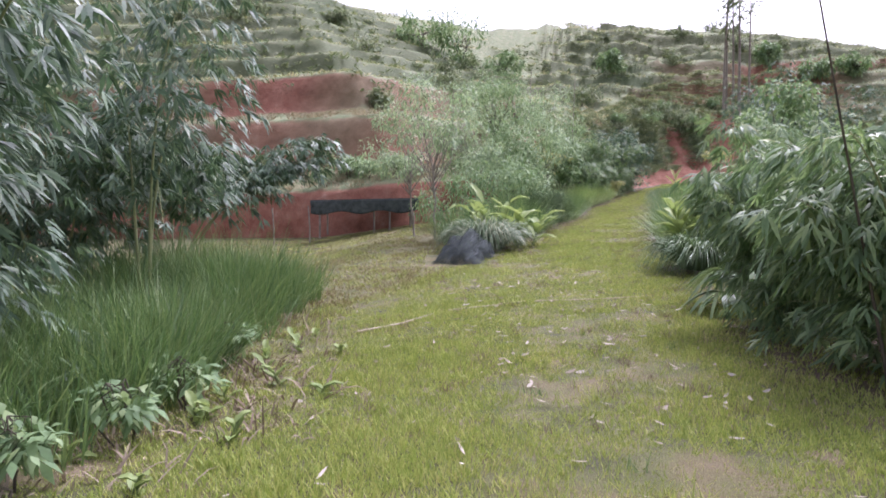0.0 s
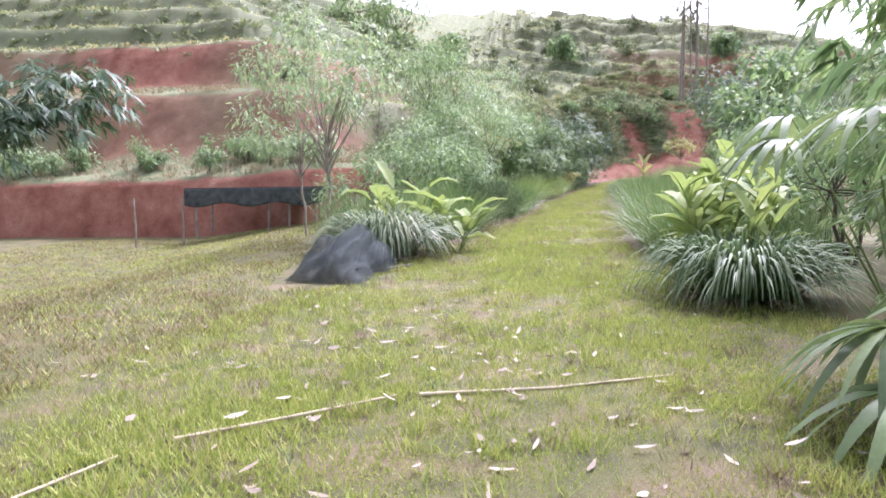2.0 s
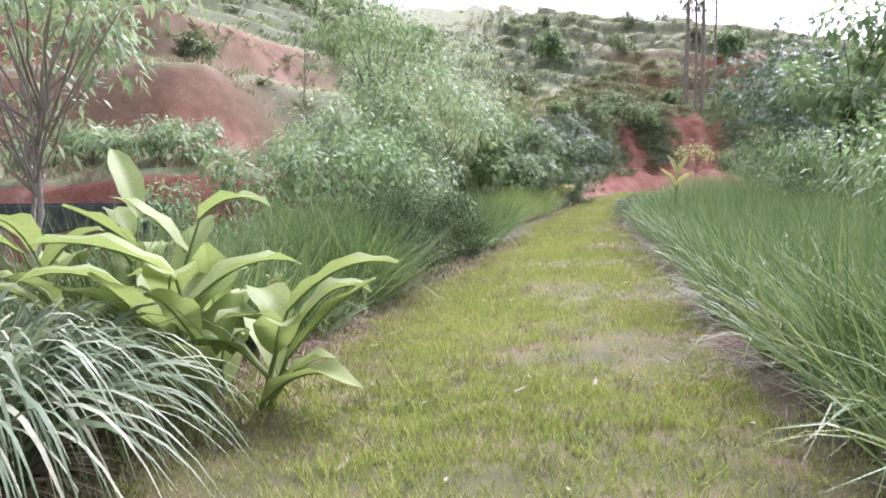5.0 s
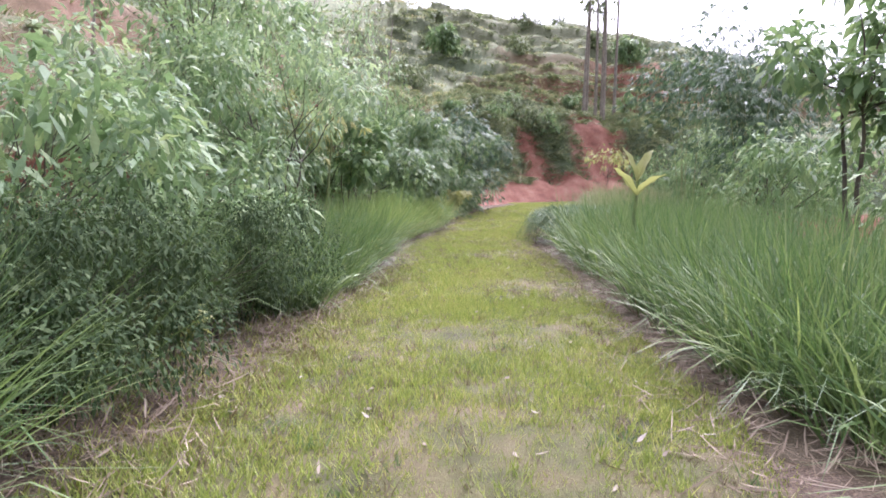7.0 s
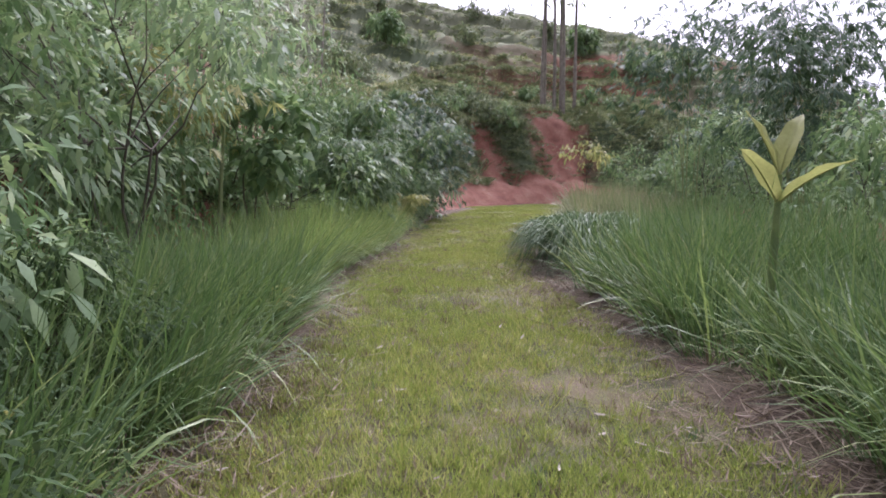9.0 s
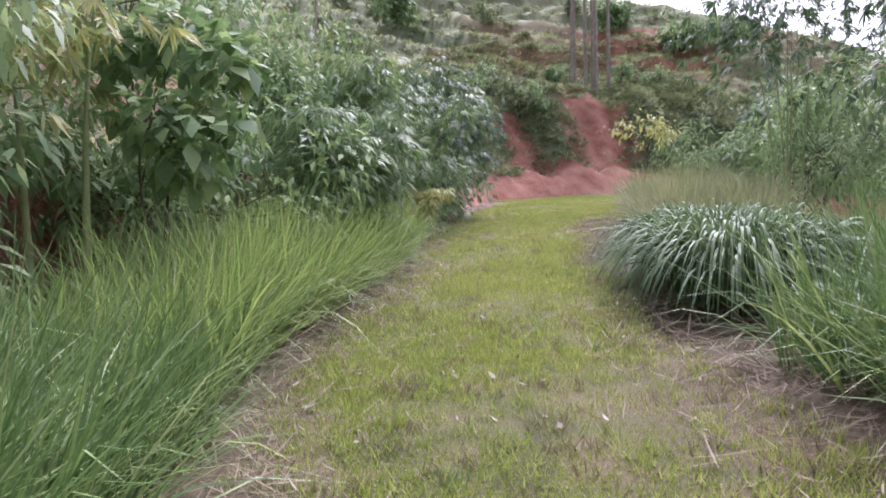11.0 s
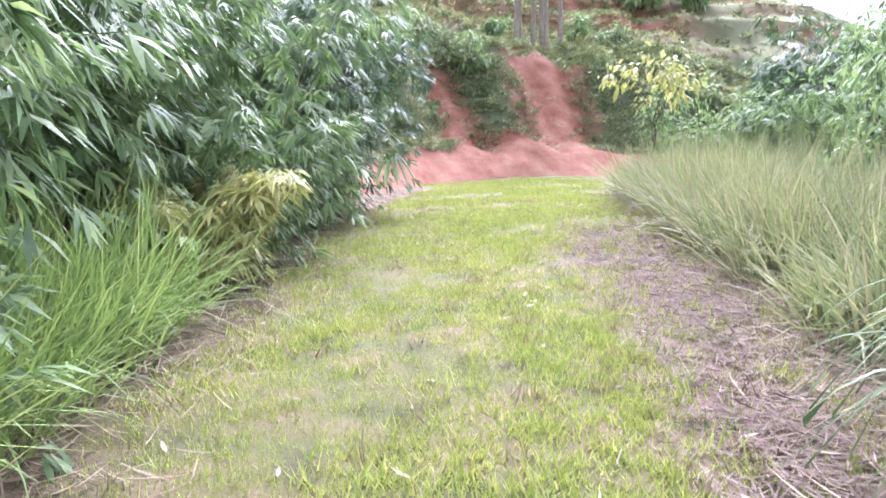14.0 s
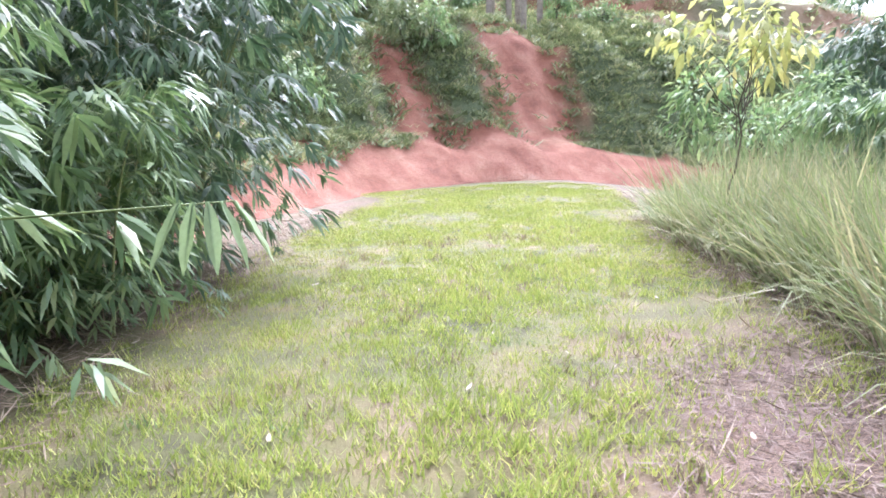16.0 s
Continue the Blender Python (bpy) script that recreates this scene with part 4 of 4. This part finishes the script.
for x, y, z, r in ((14.5, 31.0, 1.4, 1.5), (16.2, 29.0, 1.6, 1.6), (18.4, 37.0, 1.8, 1.8), (20.5, 41.5, 1.8, 1.9), (22.0, 43.5, 2.2, 1.7), (25.6, 44.4, 2.4, 2.0), (23.2, 49.0, 1.6, 1.5), (28.5, 50.5, 2.6, 2.0), (30.5, 46.5, 2.8, 2.2), (11.2, 22.5, 1.4, 1.6), (13.0, 25.0, 1.5, 1.6)):
    leafy(x, y, z * 0.6, z, r, 2000, 0.2, M_BUSH, "shrub", "dense green shrub beyond the tall grass", 4, None, 0.8, 18, 0.36, 0.03)


# ---- the hill's plants ----
def hill_spots(n, xlo, xhi, ulo, uhi):
    v_ = rng.uniform(ulo, uhi, n)
    k = rng.uniform(xlo, xhi, n)
    f0 = np.interp(k, bx, by)
    x, y = k + 0.2 * v_, f0 + 0.98 * v_
    return x, y, hill_z(x, y)


def tufts(name, n, box, per, height, width, material, label, lean=0.8, flat_only=False, steep_only=False, off_clay=False):
    x, y, z = hill_spots(n, *box)
    if off_clay:
        keep = gully_at(x, y, base_distance(x, y)) < rng.uniform(0.1, 1.05, n)
        x, y, z = x[keep], y[keep], z[keep]
    if flat_only:
        dz = hill_z(x, y + 0.3) - hill_z(x, y - 0.3)
        keep = dz < 0.33
        x, y, z = x[keep], y[keep], z[keep]
    if steep_only:
        keep = hill_z(x, y + 0.3) - hill_z(x, y - 0.3) > 0.36
        x, y, z = x[keep], y[keep], z[keep]
    m = len(x)
    a = rng.uniform(0, 6.283, m * per)
    p = np.repeat(np.stack([x, y, z - 0.05], 1), per, 0) + rng.normal(0, 0.16, (m * per, 3)) * [1, 1, 0]
    d = np.stack([np.cos(a) * lean, np.sin(a) * lean, np.full(m * per, 1.0)], 1) * rng.uniform(0.5, 1.2, (m * per, 1))
    L = np.repeat(rng.uniform(0.6, 1.3, m), per) * height * rng.uniform(0.7, 1.2, m * per)
    return tagged(mesh_object(name, *strips(p, d, L, width, 0.4, 2, [1, 0.8, 0.1]), material), label, "grass", kind="stuff")


tufts("hill_grass", 8000, (-40, 62, 9, 52), 7, 0.42, 0.085, M_HILLGRASS, "pale rough grass on the terraces", 0.7, True)
tufts("hill_scrub", 13000, (-40, 62, 9, 50), 9, 0.55, 0.09, M_HILL, "dark low scrub on the terrace steps", 1.0, False, True)
tufts("terrace_grass", 1700, (-30, 3, 0.7, 9.8), 14, 0.5, 0.03, M_DRYEDGE, "dry grass along the terrace edges", 0.7, True)
tufts("bank_scrub", 2600, (5, 34, 5.5, 15), 14, 0.5, 0.05, M_HILL, "scrub growing on the clay bank", 1.0)
tufts("bank_scrub", 5600, (10, 40, 1.9, 9), 12, 0.5, 0.045, M_HILL, "scrub on the clay bank between the gullies", 1.0, off_clay=True)
tufts("bank_grass", 1500, (8, 36, 6, 16), 12, 0.5, 0.035, M_HILLGRASS, "grey-green grass on the upper bank", 0.9)
tufts("bank_grass", 2600, (10, 40, 1.8, 9), 12, 0.45, 0.02, M_HILLGRASS, "pale grass on the clay bank between the gullies", 0.9, off_clay=True)
for k in range(26):
    x, y, z = (float(a[0]) for a in hill_spots(1, -26, 36, 9, 36))
    leafy(x, y, 0.5, 0.75, float(rng.uniform(0.6, 1.3)), 420, 0.3, M_HILL, "hill_shrub", "green shrub on the terraced hillside", 2, None, 0.7, 9, 0.4, 0.03)
for k in range(30):
    x, y, z = (float(a[0]) for a in hill_spots(1, -22, 1, 1.2, 3.2))
    leafy(x, y, 0.4, 0.55, float(rng.uniform(0.45, 0.85)), 420, 0.17, M_BUSH_PALE if k % 2 else M_BUSH, "hill_shrub", "leafy shrub on the terrace above the red cut", 2, None, 0.7, 9, 0.42, 0.02)
for k in range(22):
    x, y, z = (float(a[0]) for a in hill_spots(1, 7, 34, 4.5, 11))
    leafy(x, y, 0.6, 0.8, float(rng.uniform(0.6, 1.2)), 500, 0.24, M_HILL if k % 2 else M_BUSH, "hill_shrub", "shrub on the red clay bank", 2, None, 0.75, 10, 0.4, 0.03)


def pole_tree(x, y, h, label):
    root = tagged(empty("pole_tree", x, y), label, "tree")
    t = np.linspace(0, 1, 9)
    a = rng.uniform(0, 6.283)
    pts = np.stack([0.35 * t ** 2 * np.cos(a), 0.35 * t ** 2 * np.sin(a), h * t - 0.2], 1)
    mesh_object("trunk", *tube(pts, 0.13 * (1.05 - 0.75 * t), 7), M_BARK, root)
    n = 50
    tt = rng.uniform(0.55, 1.0, n)
    az = rng.uniform(0, 6.283, n)
    o = np.stack([np.cos(az), np.sin(az), rng.uniform(-0.1, 0.5, n)], 1)
    q = np.stack([np.interp(tt, t, pts[:, i]) for i in range(3)], 1) + o * rng.uniform(0.1, 1.0, (n, 1))
    mesh_object("crown", *sprays(q, o, 5, 0.42, 0.09), M_HILL, root)
    return root


for dx, dy, h in ((0, 0, 13.5), (0.7, 0.4, 14.2), (-0.8, 0.3, 13.0), (0.3, -0.7, 14), (1.3, -0.4, 12.6), (-0.3, 0.9, 13.8)):
    pole_tree(27.8 + dx, 65.5 + dy, h, "tall bare pale trunk with a thin crown, in a hillside group")
for x, y, z, r in ((2.0, 66, 2.2, 3.0), (-1.5, 66, 1.6, 2.4), (6, 67, 1.4, 1.8), (18, 73, 1.4, 1.3), (38, 70, 1.3, 1.6), (41.5, 69, 1.0, 1.3), (35, 74, 1.2, 1.2)):
    leafy(x, y, z * 0.6, z, r, 900, 0.45, M_BUSH, "hill_tree", "dark tree on the crest of the hill", 2, None, 0.7, 14, 0.4, 0.06)
for x, y, h in ((5.8, 46, 6), (9.5, 50, 6.0), (3.0, 41, 5), (0.5, 36, 4.5)):
    z = land(x, y)
    pole_object("bare_sapling", bent((x, y, z - 0.1), (0.05, 0, 1), h, 0.0, 8), np.linspace(0.05, 0.02, 8), M_BARK, "thin bare pale sapling trunk among the shrubs", "sapling")

# ---- lawn and litter ----
def lawn(name, n, ylo, yhi, height, width, material, label, dense=None, left=0.0):
    y = rng.uniform(ylo, yhi, n)
    lo, hi = left_edge(y) - left, right_edge(y) + np.where(y < 17, 1.1, 0)
    x = lo + (hi - lo) * rng.random(n)
    lead = (np.arange(n) // 22) * 22
    clump = rng.random(n) < 0.72
    x = np.where(clump, x[lead] + rng.normal(0, 0.05, n), x)
    y = np.where(clump, y[lead] + rng.normal(0, 0.05, n), y)
    keep = rng.random(n) > mulch_at(x, y) * 0.85
    keep &= (field(x, y, 1.1, 61) + field(x, y, 3.7, 62) * 0.7) > rng.uniform(-3.0, -0.25, n)
    x, y = x[keep], y[keep]
    m = len(x)
    a = rng.uniform(0, 6.283, m)
    ln = rng.uniform(0.2, 1.1, m)
    d = np.stack([np.cos(a) * ln, np.sin(a) * ln, np.ones(m)], 1)
    p = np.stack([x, y, ground_z(x, y) - 0.005], 1)
    hgt = height * (0.8 + 0.5 * np.clip(field(x, y, 2.2, 63), -1, 1)) * rng.uniform(0.5, 1.3, m)
    return tagged(mesh_object(name, *strips(p, d, hgt, width, 0.0, 1, [1, 0.15]), material), label, "grass", kind="stuff")


lawn("lawn_grass", 210000, 0.5, 20, 0.055, 0.009, M_LAWN, "short mown yellow-green lawn grass")
lawn("lawn_grass", 110000, 0.5, 9.5, 0.05, 0.009, M_LAWN, "mown lawn grass at the start of the track")
lawn("lawn_grass", 210000, 20, 40, 0.055, 0.009, M_LAWN, "short mown yellow-green grass on the track")
lawn("lawn_grass", 150000, 40, 56, 0.055, 0.01, M_LAWN, "short bright grass at the head of the track")


def yard(n, material, label, seed, sign):
    """Rough lawn in clumps between the track and the red cut."""
    lead = (np.arange(n) // 16) * 16
    y = 4.0 + 26 * rng.random(n) ** 1.1
    x = left_edge(y) + 0.4 - 16 * rng.random(n) ** 1.3
    x, y = x[lead] + rng.normal(0, 0.1, n), y[lead] + rng.normal(0, 0.1, n)
    keep = (x > -14) & (base_distance(x, y) > 0.4) & (y < np.interp(x, bx, by)) & ~((np.abs(x - 0.4) < 0.8) & (np.abs(y - 14.6) < 1.2))
    keep &= sign * (field(x, y, 0.8, seed) + 0.6 * field(x, y, 2.6, seed + 1)) > rng.uniform(-1.6, 0.5, n)
    x, y = x[keep], y[keep]
    a = rng.uniform(0, 6.283, len(x))
    d = np.stack([np.cos(a), np.sin(a), np.full(len(x), 1.2)], 1)
    return tagged(mesh_object("lawn_grass", *strips(np.stack([x, y, ground_z(x, y)], 1), d, rng.uniform(0.03, 0.095, len(x)), 0.012, 0.0, 1, [1, 0.15]), material), label, "grass", kind="stuff")


yard(115000, M_LAWN, "rough yellow-green lawn before the red cut", 81, 1)
yard(150000, M_DRYLAWN, "dry straw-coloured patches in the lawn before the red cut", 81, -1)


def litter(name, n, length, width, material, label, where, flat=0.1):
    x, y = where(n)
    m = len(x)
    a = rng.uniform(0, 6.283, m)
    p = np.stack([x, y, ground_z(x, y) + rng.uniform(0.012, 0.05, m)], 1)
    d = np.stack([np.cos(a), np.sin(a), rng.normal(0, flat, m)], 1)
    side = np.stack([-np.sin(a), np.cos(a), rng.normal(0, 0.35, m)], 1)
    L = length * rng.uniform(0.4, 1.3, m)
    return tagged(mesh_object(name, *strips(p, d, L, width * rng.uniform(0.6, 1.3, m), -0.1, 3, [0.3, 1, 0.8, 0.1], side=side, fold=0.2), material), label, "litter", kind="stuff")


def on_path(n):
    y = rng.uniform(1, 46, n)
    return left_edge(y) + (right_edge(y) - left_edge(y)) * rng.random(n), y


def on_start(n):
    y = rng.normal(9, 3.0, n)
    return rng.normal(1.2, 1.1, n), y


def at_edges(n):
    y = rng.uniform(17.5, 52, n)
    right = rng.random(n) < 0.55
    return np.where(right, right_edge(y) + rng.normal(0.2, 0.45, n), left_edge(y) + rng.normal(-0.15, 0.35, n)), y


def on_mulch(n):
    y = rng.uniform(36.4, 43.0, n)
    return right_edge(y) - worn_offset(y) * (1 + rng.normal(0, 0.6, n)), y


def on_beds(n):
    y = rng.uniform(16.5, 50, n)
    return np.where(rng.random(n) < 0.6, right_edge(y) + rng.uniform(0, 2.2, n), left_edge(y) - rng.uniform(0, 1.5, n)), y


litter("dry_straw", 7000, 0.24, 0.011, M_STRAW, "dead stalks under the tall grass", on_beds, 0.3)
litter("fallen_leaves", 420, 0.09, 0.022, M_FALLEN, "pale fallen bamboo leaves on the grass", on_path)
litter("fallen_leaves", 330, 0.1, 0.028, M_FALLEN, "pale fallen leaves on the lawn", on_start)
litter("dry_straw", 16000, 0.26, 0.008, M_STRAW, "dry grass stalks along the track edges", at_edges, 0.25)
litter("dry_straw", 9000, 0.13, 0.006, M_MULCH, "dry cut stalks strewn on the worn patch", on_mulch, 0.15)


def lawn_tufts(name, n, material, height, label, ylo, yhi, per=16):
    """Thicker tufts scattered in the mown grass."""
    y = rng.uniform(ylo, yhi, n)
    x = left_edge(y) + (right_edge(y) - left_edge(y)) * rng.uniform(0.02, 0.98, n)
    m = n * per
    a = rng.uniform(0, 6.283, m)
    px_ = np.repeat(x, per) + rng.normal(0, 0.045, m)
    py_ = np.repeat(y, per) + rng.normal(0, 0.045, m)
    d = np.stack([np.cos(a), np.sin(a), rng.uniform(0.7, 2.2, m)], 1)
    L = np.repeat(rng.uniform(0.5, 1.3, n), per) * height * rng.uniform(0.6, 1.2, m)
    p = np.stack([px_, py_, ground_z(px_, py_) - 0.005], 1)
    return tagged(mesh_object(name, *strips(p, d, L, 0.009, 0.0, 1, [1, 0.12]), material), label, "grass", kind="stuff")


lawn_tufts("grass_tufts", 4200, M_LAWN, 0.11, "thicker yellow-green tufts in the mown grass", 2, 54)
lawn_tufts("grass_tufts", 250, M_TALL, 0.08, "darker green tufts in the mown grass", 2, 54)
lawn_tufts("dry_tufts", 1300, M_STRAW, 0.09, "dry brown tufts in the mown grass", 4, 48)
